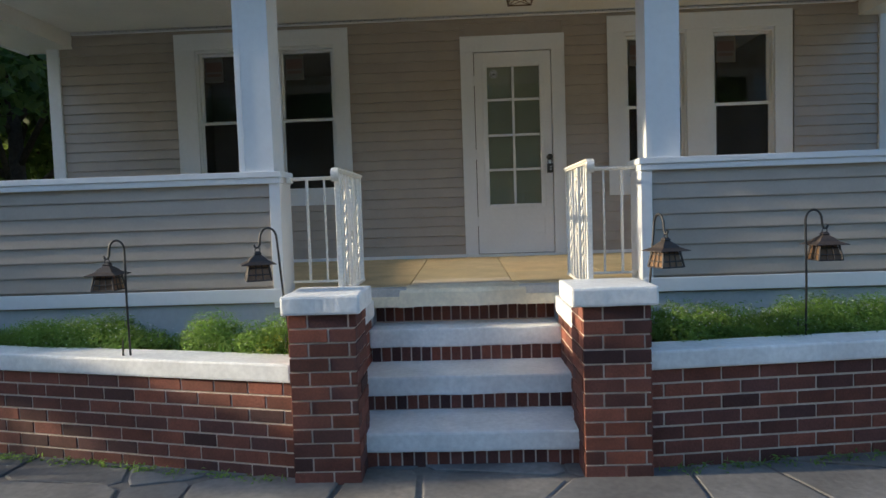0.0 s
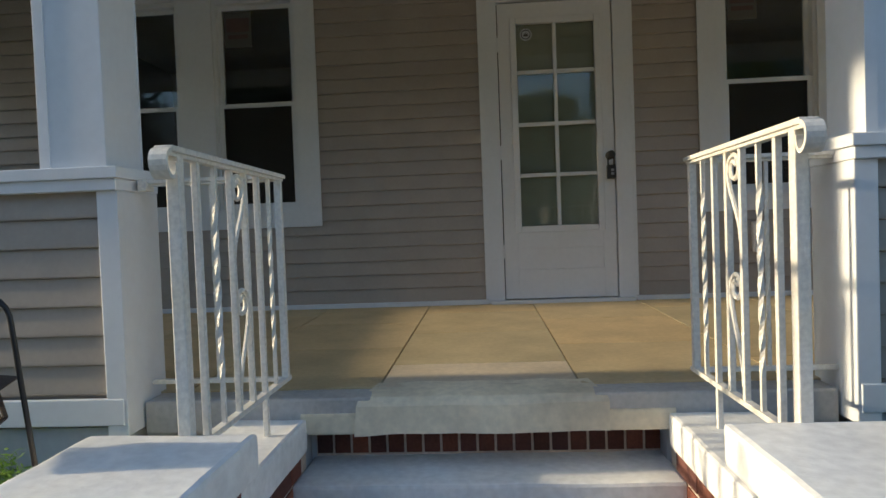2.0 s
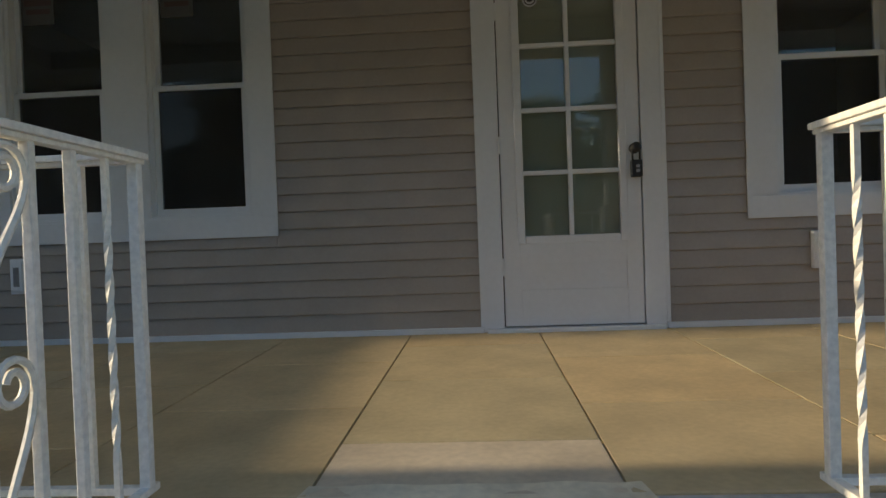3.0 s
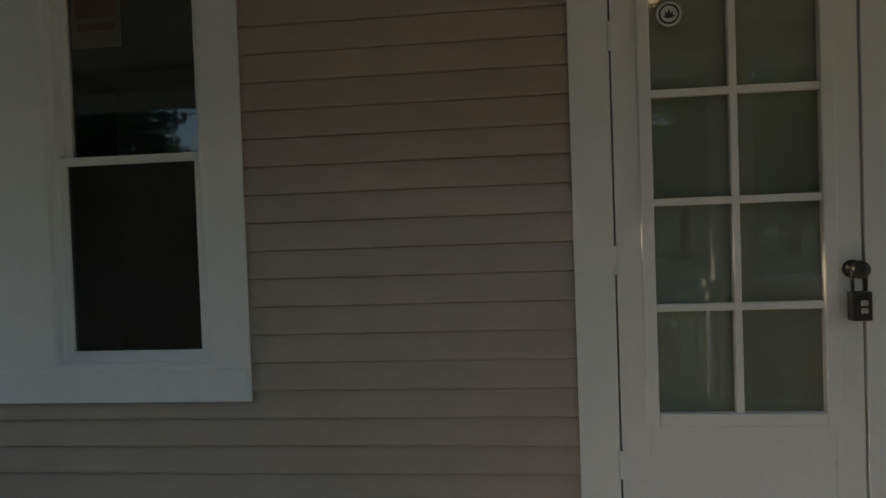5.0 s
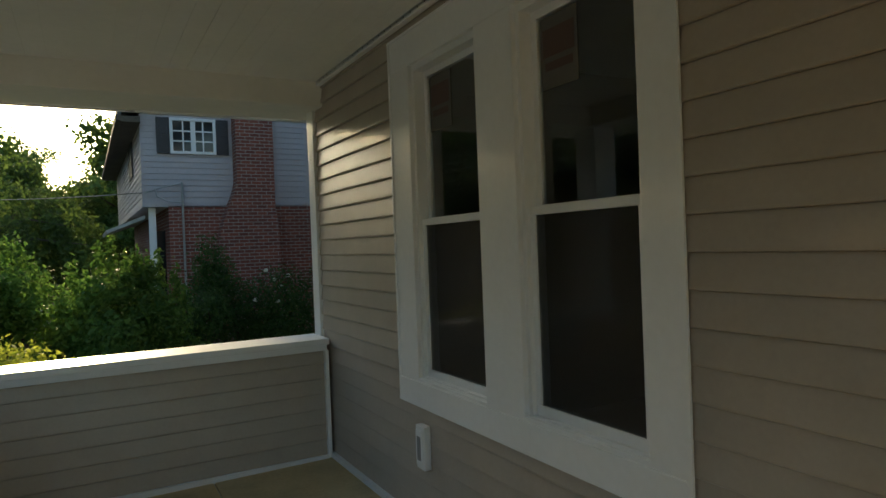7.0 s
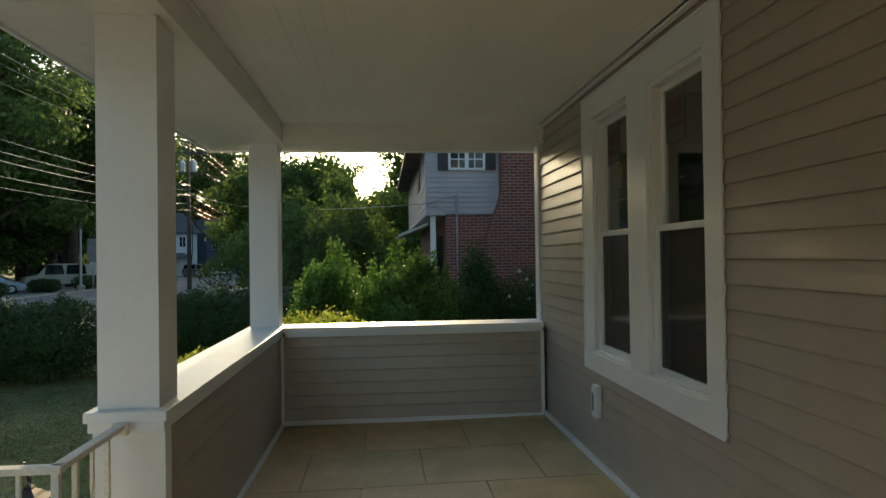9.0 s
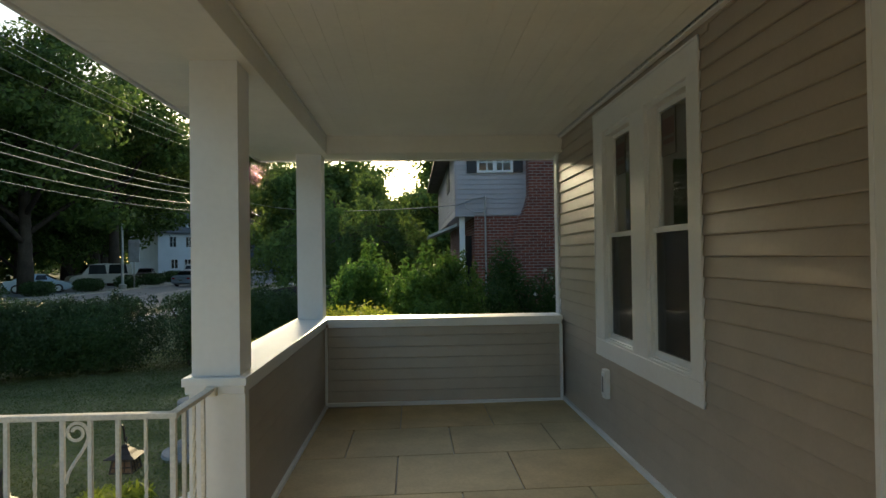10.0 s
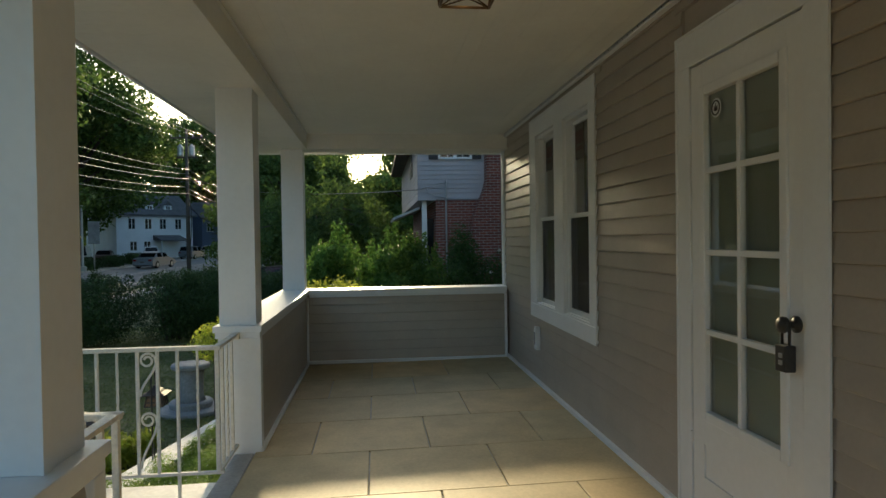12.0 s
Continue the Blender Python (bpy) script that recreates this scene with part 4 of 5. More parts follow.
    for k in range(4):
        bm.faces.new((vs[0][k], vs[0][(k + 1) % 4], vs[1][(k + 1) % 4], vs[1][k]))
    bm.faces.new(vs[0]), bm.faces.new(vs[1])
    part("amber_panes", bm, M_AMBER, t, "amber ribbed glass panes")
    return t


lantern(-1.985, -3.154, -1, 0.385)
lantern(-1.07, -3.25, -1, 0.43, 22, (0.07, 0.05))
lantern(-3.15, -2.88, -1, 0.38)
lantern(1.02, -3.18, 1, 0.435, -72, (-0.06, -0.04))
lantern(1.895, -3.08, 1, 0.43)

# ---- porch ceiling lamp ----
lamp = thing("ceiling_lantern", "aged brass cage ceiling lantern with a lit bulb", "ceiling light", (0.51, -1.10, CEIL - 0.004))
bm = bmesh.new()
lathe(bm, [(0.07, -0.025), (0.075, -0.012), (0.075, 0.0)], 24)
part("canopy", bm, M_BRASS, lamp)
def cage_bar(pts, r, sides):
    part("cage_bar", tube(bmesh.new(), pts, r, sides), M_BRASS, lamp)


za, zb_ = -0.05, -0.225
up, dn = 0.125, 0.10
C4 = ((1, 1), (-1, 1), (-1, -1), (1, -1))
for (a, b), (c, d) in zip(C4, C4[1:] + C4[:1]):
    cage_bar([(a * up, b * up, za), (a * dn, b * dn, zb_)], 0.006, 6)
    cage_bar([(a * up, b * up, za), (c * up, d * up, za)], 0.006, 6)
    cage_bar([(a * dn, b * dn, zb_), (c * dn, d * dn, zb_)], 0.006, 6)
    cage_bar([(a * up, b * up, za), (c * dn, d * dn, zb_)], 0.0035, 6)
    cage_bar([(c * up, d * up, za), (a * dn, b * dn, zb_)], 0.0035, 6)
    cage_bar([(a * up, b * up, za), (a * 0.03, b * 0.03, -0.015)], 0.005, 6)
for a, b in ((1, 1), (1, -1)):
    cage_bar([(a * dn, b * dn, zb_), (-a * dn, -b * dn, zb_)], 0.0035, 6)
bm = bmesh.new()
lathe(bm, [(0.014, -0.03), (0.016, -0.09), (0.012, -0.1)], 14)
part("socket", bm, M_BRASS, lamp)
bm = bmesh.new()
lathe(bm, [(0.012, -0.1), (0.028, -0.13), (0.034, -0.16), (0.028, -0.19), (0.008, -0.205)], 16)
part("bulb", bm, M_BULB, lamp, "warm glowing bulb", True)


# ---- flagstones before the steps ----
paving = structure("pavement_flagstones", boxes((-3.15, 5.2, -8.6, -2.55, GROUND - 0.05, GROUND + 0.006)), M_FLAG, "weathered flagstone paving with weedy joints", "paving")
rng = np.random.default_rng(11)
NX, NY = 14, 11
grid = [[(-3.15 + 8.35 * i / NX + (rng.uniform(-0.17, 0.17) if 0 < i < NX else 0), -8.6 + 5.75 * j / NY + (rng.uniform(-0.14, 0.14) if 0 < j < NY else 0)) for j in range(NY + 1)] for i in range(NX + 1)]
for i in range(NX):
    for j in range(NY):
        q = [Vector((*grid[a][b], 0)) for a, b in ((i, j), (i + 1, j), (i + 1, j + 1), (i, j + 1))]
        c = sum(q, Vector()) / 4
        ring = []
        for k in range(4):
            p0, p1 = q[k], q[(k + 1) % 4]
            for f in (0.1, 0.5, 0.9):
                p = p0.lerp(p1, f)
                p += (c - p).normalized() * (0.004 + rng.uniform(0, 0.02))
                ring.append((p.x, p.y))
        h = rng.uniform(0.010, 0.022)
        bm = bmesh.new()
        lo = [bm.verts.new((u, v, GROUND)) for u, v in ring]
        mid = [bm.verts.new((u, v, GROUND + h - 0.004)) for u, v in ring]
        top = [bm.verts.new((u + (c.x - u) * 0.03, v + (c.y - v) * 0.03, GROUND + h)) for u, v in ring]
        n = len(ring)
        for k in range(n):
            bm.faces.new((lo[k], lo[(k + 1) % n], mid[(k + 1) % n], mid[k]))
            bm.faces.new((mid[k], mid[(k + 1) % n], top[(k + 1) % n], top[k]))
        bm.faces.new(top)
        part("flagstone", bm, M_FLAG, paving)
w = []
for i in range(260):
    a = rng.uniform(-2.9, 2.9)
    yw = (-3.47 - (a + 0.98) * 0.2414 if a < 0 else -3.40 + (a - 0.91) * 0.111) - abs(rng.normal(0, 0.03)) - 0.02
    if abs(a + 0.03) < 1.0:
        continue
    cl = 6
    for _ in range(cl):
        w.append((a + rng.normal(0, 0.02), yw + rng.normal(0, 0.015), GROUND + rng.uniform(0.015, 0.05)))
w = np.array(w)
tagged(new("joint_weeds", leaf_mesh("joint_weeds", w, np.tile((0, 0, 1.0), (len(w), 1)), rng.uniform(0.006, 0.016, len(w)), M_LEAF_BED, 2.5, rng)), "small green weeds in the paving joints", "weeds", "", "stuff")

# ---- lawn, road, pavements ----
ROAD_N, ROAD_F = -14.4, -24.0
structure("ground", boxes((-600, 500, -500, 500, GROUND - 0.6, GROUND - 0.02)), M_LAWN, "mown lawn with dry patches", "lawn")
rng = np.random.default_rng(21)
n = 170000
gx = -3.0 - 12.0 * rng.random(n) ** 1.3
gy = rng.uniform(-9.5, -2.3, n)
ok = (gy < np.where(gx > -4.75, -3.47 - (gx + 0.98) * 0.2414 - 0.05, -2.0)) & (gx < -3.15)
gc = np.stack([gx, gy, np.full(n, GROUND - 0.005) + rng.uniform(0, 0.02, n)], 1)[ok]
tagged(new("lawn_grass", leaf_mesh("lawn_grass", gc, np.tile((0, 0, 0.2), (len(gc), 1)), rng.uniform(0.008, 0.016, len(gc)), M_GRASS, 3.0, rng)), "short green and straw-coloured lawn grass", "grass", "", "stuff")
structure("road", boxes((-600, 300, ROAD_F, ROAD_N, GROUND - 0.1, GROUND - 0.01)), M_ASPHALT, "grey asphalt street", "road")
structure("road_line", boxes((-600, 300, -19.25, -19.15, GROUND - 0.01, GROUND - 0.006), (-600, 300, -18.98, -18.88, GROUND - 0.01, GROUND - 0.006)), M_WALK, "worn centre line on the asphalt", "road marking")
for nm, y0, y1 in (("near", ROAD_N, ROAD_N + 0.16), ("far", ROAD_F - 0.16, ROAD_F)):
    structure("kerb_" + nm, boxes((-600, 300, y0, y1, GROUND - 0.1, GROUND + 0.10), bevel=0.02), M_WALK, "pale concrete kerb", "kerb")
structure("pavement_near", boxes((-600, 300, -12.9, -11.6, GROUND - 0.1, GROUND + 0.012)), M_WALK, "pale concrete sidewalk", "pavement")
structure("pavement_far", boxes((-600, 300, -27.0, -25.6, GROUND - 0.1, GROUND + 0.012)), M_WALK, "pale concrete sidewalk", "pavement")
structure("pavement_parking", boxes((-92, -42, -40.0, -27.0, GROUND - 0.1, GROUND + 0.004)), M_ASPHALT, "asphalt car park across the street", "car park")


# ---- shrubs and hedges ----
def shrub(name, blobs, count, size, mat, label, category="shrub", stems=6, seed=1, stretch=1.7, shell=0.5, group=""):
    """blobs: ellipsoids in world metres. Leaves over short stems that rise from the ground."""
    rng = np.random.default_rng(seed)
    bx = np.array(blobs)
    base = (bx[:, 0].mean(), bx[:, 1].mean(), GROUND)
    t = thing(name, label, category, base, group)
    loc = [tuple(np.array(b) - np.array((*base, 0, 0, 0))) for b in blobs]
    c, d = clump_points(rng, loc, count, shell)
    keep = c[:, 2] > 0.02
    c, d = c[keep], d[keep]
    leaves = new("foliage", leaf_mesh("foliage", c, d, rng.uniform(0.6, 1.3, len(c)) * size, mat, stretch, rng))
    leaves.parent = t
    for k in range(stems):
        bm = bmesh.new()
        b = loc[k % len(loc)]
        a = (b[0] * 0.6 + rng.normal(0, 0.08), b[1] * 0.6 + rng.normal(0, 0.08))
        tube(bm, [(a[0], a[1], 0), (a[0] * 0.7 + b[0] * 0.3, a[1] * 0.7 + b[1] * 0.3, b[2] * 0.6), (b[0], b[1], b[2] + b[5] * 0.5)], [0.03, 0.022, 0.006], 6)
        part("stem", bm, M_BARK, t)
    return t


def hedge_row(rng, start, end, top, n):
    """Domes packed along a line, 0.9 m deep."""
    out = []
    for k in range(n):
        f = k / (n - 1)
        x, y = start[0] + (end[0] - start[0]) * f + rng.normal(0, 0.15), start[1] + (end[1] - start[1]) * f + rng.normal(0, 0.1)
        h = (top - GROUND) * rng.uniform(0.9, 1.0)
        out.append((x, y, GROUND + h * 0.5, 0.75, 0.75, h * 0.5))
        for _ in range(4):
            out.append((x + rng.normal(0, 0.35), y + rng.normal(0, 0.35), GROUND + h * rng.uniform(0.82, 0.97), 0.12, 0.12, rng.uniform(0.12, 0.24)))
    return out


hr = np.random.default_rng(5)
shrub("clipped_yew_hedge", hedge_row(hr, (-10.3, -10.6), (-12.3, -7.5), 0.64, 20), 95000, 0.027, M_LEAF_YEW, "broad dark green clipped yew hedge on the lawn", "hedge", 10, 31, 2.6, 0.7, "yew hedges")
shrub("clipped_yew_hedge", hedge_row(hr, (-12.5, -6.25), (-13.3, -4.9), 0.67, 10), 65000, 0.025, M_LEAF_YEW, "dark green clipped yew hedge on the lawn", "hedge", 8, 32, 2.6, 0.7, "yew hedges")
shrub("clipped_yew_hedge", hedge_row(hr, (-13.6, -4.5), (-13.8, -3.2), 0.64, 9), 50000, 0.025, M_LEAF_YEW, "dark green clipped yew hedge on the lawn", "hedge", 8, 33, 2.6, 0.7, "yew hedges")
gr = np.random.default_rng(6)
shrub("golden_shrub", [(-5.5 + gr.uniform(-0.3, 0.3), y, 0.40 + gr.uniform(-0.06, 0.1), 0.36, 0.3, 0.42) for y in (-2.45, -2.2, -1.95, -1.8)], 9000, 0.028, M_LEAF_GOLD, "bright yellow-green leafy shrub beyond the porch end", "shrub", 8, 41, 1.6, 0.35, "golden shrubs")
shrub("golden_shrub", [(-5.3 + gr.uniform(-0.3, 0.2), y, 0.12 + gr.uniform(-0.05, 0.1), 0.32, 0.26, 0.24) for y in (-3.5, -3.3, -3.0, -2.85)], 7500, 0.028, M_LEAF_GOLD, "bright yellow-green leafy shrub beyond the porch end", "shrub", 8, 42, 1.6, 0.35, "golden shrubs")
bu = np.random.default_rng(7)
shrub("leafy_garden_shrub", [(-9.6 + bu.uniform(-0.7, 0.7), bu.uniform(-2.55, -0.3), bu.uniform(-0.3, 0.75), bu.uniform(0.4, 0.75), bu.uniform(0.35, 0.6), bu.uniform(0.35, 0.6)) for _ in range(18)] + [(-9.5, -2.25, 1.0, 0.3, 0.3, 0.36), (-9.5, -1.1, 0.9, 0.4, 0.4, 0.3), (-9.8, -0.75, 1.05, 0.4, 0.3, 0.35), (-9.4, -2.5, 0.9, 0.3, 0.25, 0.4)] + [(-9.3 + bu.uniform(-0.8, 0.4), y, z + bu.uniform(-0.15, 0.3), 0.09, 0.09, bu.uniform(0.25, 0.42)) for y, z in ((-2.6, 0.85), (-2.45, 1.05), (-2.3, 1.2), (-2.15, 1.35), (-2.0, 1.0), (-1.85, 0.85), (-1.7, 0.75), (-1.55, 0.8), (-1.4, 0.9), (-1.25, 1.0), (-1.1, 1.1), (-0.95, 1.05), (-0.8, 1.0), (-0.65, 0.95), (-0.5, 0.9), (-0.35, 0.8), (-0.2, 0.7))], 40000, 0.046, M_LEAF_BUSH, "tall loose mid-green leafy garden shrub", "shrub", 16, 43, 1.9, 0.12)
shrub("climbing_rose_bush", [(-10.8 + bu.uniform(-0.5, 0.5), bu.uniform(0.0, 1.7), bu.uniform(-0.3, 0.75), 0.6, 0.45, 0.55) for _ in range(12)] + [(-11.2, 0.4, 1.2, 0.4, 0.3, 0.5), (-11.2, 0.5, 0.9, 0.5, 0.4, 0.5), (-12, 2.6, 0.2, 0.8, 0.7, 0.9), (-12, 3.6, 0.1, 0.8, 0.7, 0.8)], 36000, 0.034, M_LEAF_DARK, "dark green rose bush with a few pale blooms", "shrub", 12, 44, 1.7, 0.3)
fl = np.array([(-10.2, 1.2, 0.9), (-10.25, 1.32, 0.78), (-10.3, 1.1, 1.05), (-10.2, 0.9, 0.6), (-10.3, 1.45, 0.95), (-10.2, 1.25, 0.55)])
for p in fl:
    rose = thing("rose_bloom", "single pale pink rose bloom on dark leaves", "flower", tuple(p), "rose blooms")
    bm = bmesh.new()
    for r, z in ((0.045, 0.0), (0.035, 0.018), (0.022, 0.03)):
        for k in range(5):
            a = k * 2 * math.pi / 5 + z * 40
            v = [bm.verts.new((r * math.cos(a + o) * s, r * math.sin(a + o) * s, z + h)) for o, s, h in ((-0.6, 0.5, 0), (0.6, 0.5, 0), (0.5, 1.1, 0.025), (-0.5, 1.1, 0.025))]
            bm.faces.new(v)
    part("petals", bm, M_FLOWER, rose)
    bm = bmesh.new()
    tube(bm, [(0, 0, 0.01), (-0.12, 0.02, -0.12), (-0.3, 0.0, -0.3)], [0.008, 0.005, 0.005], 6)
    part("stem", bm, M_LEAF_DARK, rose)
fern = np.random.default_rng(8)
shrub("broadleaf_plant", [(-1.12 + fern.uniform(-0.07, 0.07), -3.1 + fern.uniform(-0.06, 0.08), -0.31 + fern.uniform(-0.03, 0.04), 0.09, 0.08, 0.09) for _ in range(5)], 1500, 0.016, M_LEAF_GOLD, "yellow-green leafy plant beside the brick pier", "plant", 4, 45, 2.0, 0.3)

shrub("fern_clump", [(-3.7 + fern.uniform(-0.35, 0.35), -4.1 + fern.uniform(-0.2, 0.2), GROUND + fern.uniform(0.08, 0.2), 0.16, 0.16, 0.16) for _ in range(9)], 2600, 0.03, M_LEAF_GOLD, "low yellow-green ferns on the lawn beside the bed wall", "fern", 5, 46, 3.4, 0.2)

# ---- garden ornament on the lawn ----
orn = thing("cast_stone_pedestal", "weathered grey cast stone pedestal with wide round foot", "garden pedestal", (-5.95, -3.98, GROUND - 0.02))
for nm, prof in (("foot", [(0.42, 0.0), (0.43, 0.03), (0.42, 0.06), (0.27, 0.075), (0.28, 0.14), (0.26, 0.16)]), ("shaft", [(0.19, 0.16), (0.16, 0.22), (0.165, 0.5), (0.18, 0.58)]), ("top", [(0.19, 0.58), (0.245, 0.60), (0.25, 0.64), (0.23, 0.66), (0.1, 0.665)])):
    bm = bmesh.new()
    lathe(bm, prof, 32)
    part(nm, bm, M_STONE, orn, "", nm == "shaft")


# ---- trees ----
def tree(name, x, y, height, crown_base, radius, count, leaf, seed, label, mat=M_LEAF_TREE, group="street trees", droop=0.0):
    rng = np.random.default_rng(seed)
    t = thing(name, label, "tree", (x, y, GROUND - 0.03), group)
    bm = bmesh.new()
    lean = rng.normal(0, 0.03, 2)
    top = (lean[0] * height, lean[1] * height, height * 0.8)
    r0 = height * 0.022
    tube(bm, [(0, 0, 0), (0, 0, 0.15 * height), (lean[0] * height * 0.4, lean[1] * height * 0.4, 0.45 * height), top], [r0 * 1.35, r0, r0 * 0.7, r0 * 0.15], 10)
    blobs = []
    limbs = 13
    for k in range(limbs):
        f = k / (limbs - 1)
        z0 = crown_base * 0.8 + f * (height * 0.65 - crown_base * 0.8)
        a = k * 2.4 + rng.uniform(-0.3, 0.3)
        reach = radius * (0.95 - 0.55 * f) * rng.uniform(0.75, 1.05)
        end = (math.cos(a) * reach, math.sin(a) * reach, z0 + reach * (0.55 - droop) + 0.1 * height * f)
        mid = (end[0] * 0.5, end[1] * 0.5, z0 + (end[2] - z0) * 0.62 + droop * 0.4)
        tube(bm, [(0, 0, z0 * 0.9), mid, end], [r0 * 0.45, r0 * 0.28, r0 * 0.08], 6)
        for _ in range(4):
            g = rng.uniform(0.45, 1.08)
            s = radius * rng.uniform(0.17, 0.32)
            blobs.append((end[0] * g + rng.normal(0, 0.13) * radius, end[1] * g + rng.normal(0, 0.13) * radius, z0 + (end[2] - z0) * g + rng.normal(0, 0.06) * height, s, s, s * (0.62 + droop)))
    for _ in range(5):
        s = radius * 0.3
        blobs.append((rng.normal(0, radius * 0.25), rng.normal(0, radius * 0.25), height * rng.uniform(0.75, 0.95), s, s, s * 0.7))
    part("trunk", bm, M_BARK, t, "", True)
    c, d = clump_points(rng, blobs, count, 0.25)
    keep = c[:, 2] > crown_base * 0.55
    c, d = c[keep], d[keep]
    cr = new("crown", leaf_mesh("crown", c, d + (0, 0, 0.4 - droop * 2), rng.uniform(0.6, 1.35, len(c)) * leaf, mat, 1.5 + droop * 2, rng))
    cr.parent = t
    return t


oak_a = tree("street_tree", -47, -30, 21, 5.0, 9.5, 26000, 0.30, 51, "tall dark green street tree with open crown")
oak_b = tree("street_tree", -36, -33, 20, 4.0, 9.0, 26000, 0.30, 52, "tall dark green street tree with open crown")
for x, y, rz, s in ((-66, -37, 70, 1.05), (-82, -44, 160, 1.1), (-20, -50, 200, 0.8), (-2, -56, 20, 0.85), (14, -52, 130, 0.75), (34, -54, 260, 0.85)):
    ob = copy_thing(oak_a if rz % 3 else oak_b, pose(x, y, GROUND - 0.03, 0, 0, rz))
    ob.scale = (s, s, s)
oak_d = tree("street_tree", -60, -29.5, 21, 9.0, 9.5, 26000, 0.30, 57, "tall dark green street tree with a high open crown")
copy_thing(oak_d, pose(-74, -37, GROUND - 0.03, 0, 0, 130))
oak_c = tree("street_tree", -58, -37, 17, 2.0, 8.5, 24000, 0.30, 54, "full dark green street tree with low branches")
# last six: unseen southern row, added to block low sky from the porch
for x, y, rz, s in ((-45, -41, 70, 1.1), (-72, -37, 25, 1.25), (-112, -33, 300, 1.45), (-97, -9.5, 210, 1.0), (-40, -46, 320, 1.3), (-64, -44, 222, 1.3), (-30, -42, 160, 1.1), (-100, -20, 90, 1.0), (-118, -32, 200, 1.1), (-125, -14, 30, 1.15), (-75, -52, 111, 1.3), (-108, -48, 111, 1.3), (-11, 55, 40, 1.1), (-140, -40, 0, 1.2), (-140, 0, 0, 1.0), (-135, -22, 70, 1.2), (-12, -45, 15, 0.98), (5, -48, 95, 0.74), (20, -46, 175, 0.85), (31, -44, 250, 1.0), (43, -44, 35, 1.1), (56, -42, 140, 0.9)):
    ob = copy_thing(oak_c, pose(x, y, GROUND - 0.03, 0, 0, rz))
    ob.scale = (s, s, s)
low = tree("garden_tree", -62, 0.5, 9.2, 1.2, 5.5, 15000, 0.22, 53, "rounded mid-green garden tree", group="garden trees")
for x, y, rz, s in ((-56, -5.5, 80, 1.04), (-50, 6, 200, 1.05), (-74, -9, 140, 1.1), (-48, -9.0, 240, 1.12), (-68, 7, 30, 1.3), (-42, 3.0, 33, 0.85), (-80, -2, 300, 0.95), (-60, -33.5, 15, 0.95), (-44, 2.6, 110, 1.15)):
    ob = copy_thing(low, pose(x, y, GROUND - 0.03, 0, 0, rz))
    ob.scale = (s, s, s)


def weeping_tree(x, y, radius, height):
    rng = np.random.default_rng(61)
    t = thing("weeping_cherry_tree", "low weeping tree with a wide drooping green crown", "tree", (x, y, GROUND - 0.03))
    bm = bmesh.new()
    tube(bm, [(0, 0, 0), (0.1, 0, height * 0.35), (0, 0, height * 0.7)], [0.2, 0.15, 0.08], 8)
    pts, dirs = [], []
    for k in range(210):
        a = rng.uniform(0, 2 * math.pi)
        R = radius * math.sqrt(rng.uniform(0.05, 1.0)) * rng.uniform(0.85, 1.06)
        top = height * (1.0 - 0.45 * (R / radius) ** 2) * rng.uniform(0.9, 1.03)
        drop = rng.uniform(0.35, 0.85) * top
        if k % 12 == 0:
            tube(bm, [(0, 0, height * 0.6), (R * 0.5 * math.cos(a), R * 0.5 * math.sin(a), top * 0.98), (R * math.cos(a), R * math.sin(a), top * 0.9)], [0.05, 0.035, 0.01], 5)
        m = 130
        f = rng.random(m)
        p = np.stack([R * (0.75 + 0.3 * f) * math.cos(a) + rng.normal(0, 0.12, m), R * (0.75 + 0.3 * f) * math.sin(a) + rng.normal(0, 0.12, m), top - drop * f + rng.normal(0, 0.08, m)], 1)
        pts.append(p)
        dirs.append(np.tile((math.cos(a), math.sin(a), 0.5), (m, 1)))
    part("trunk", bm, M_BARK, t)
    c, d = np.concatenate(pts), np.concatenate(dirs)
    keep = c[:, 2] > 0.25
    c, d = c[keep], d[keep]
    cr = new("crown", leaf_mesh("crown", c, d, rng.uniform(0.06, 0.12, len(c)), M_LEAF_TREE, 2.2, rng))
    cr.parent = t


weeping_tree(-25.0, -4.0, 4.6, 5.15)
side = copy_thing(low, pose(-11.5, 9.5, GROUND - 0.03, 0, 0, 20))
side.scale = (1.05, 1.05, 1.05)
for x, y, rz in ((-15.5, 14, 110), (-9.5, 15, 200), (-20, 18, 60)):
    ob = copy_thing(low, pose(x, y, GROUND - 0.03, 0, 0, rz))
    ob.scale = (1.15, 1.15, 1.15)


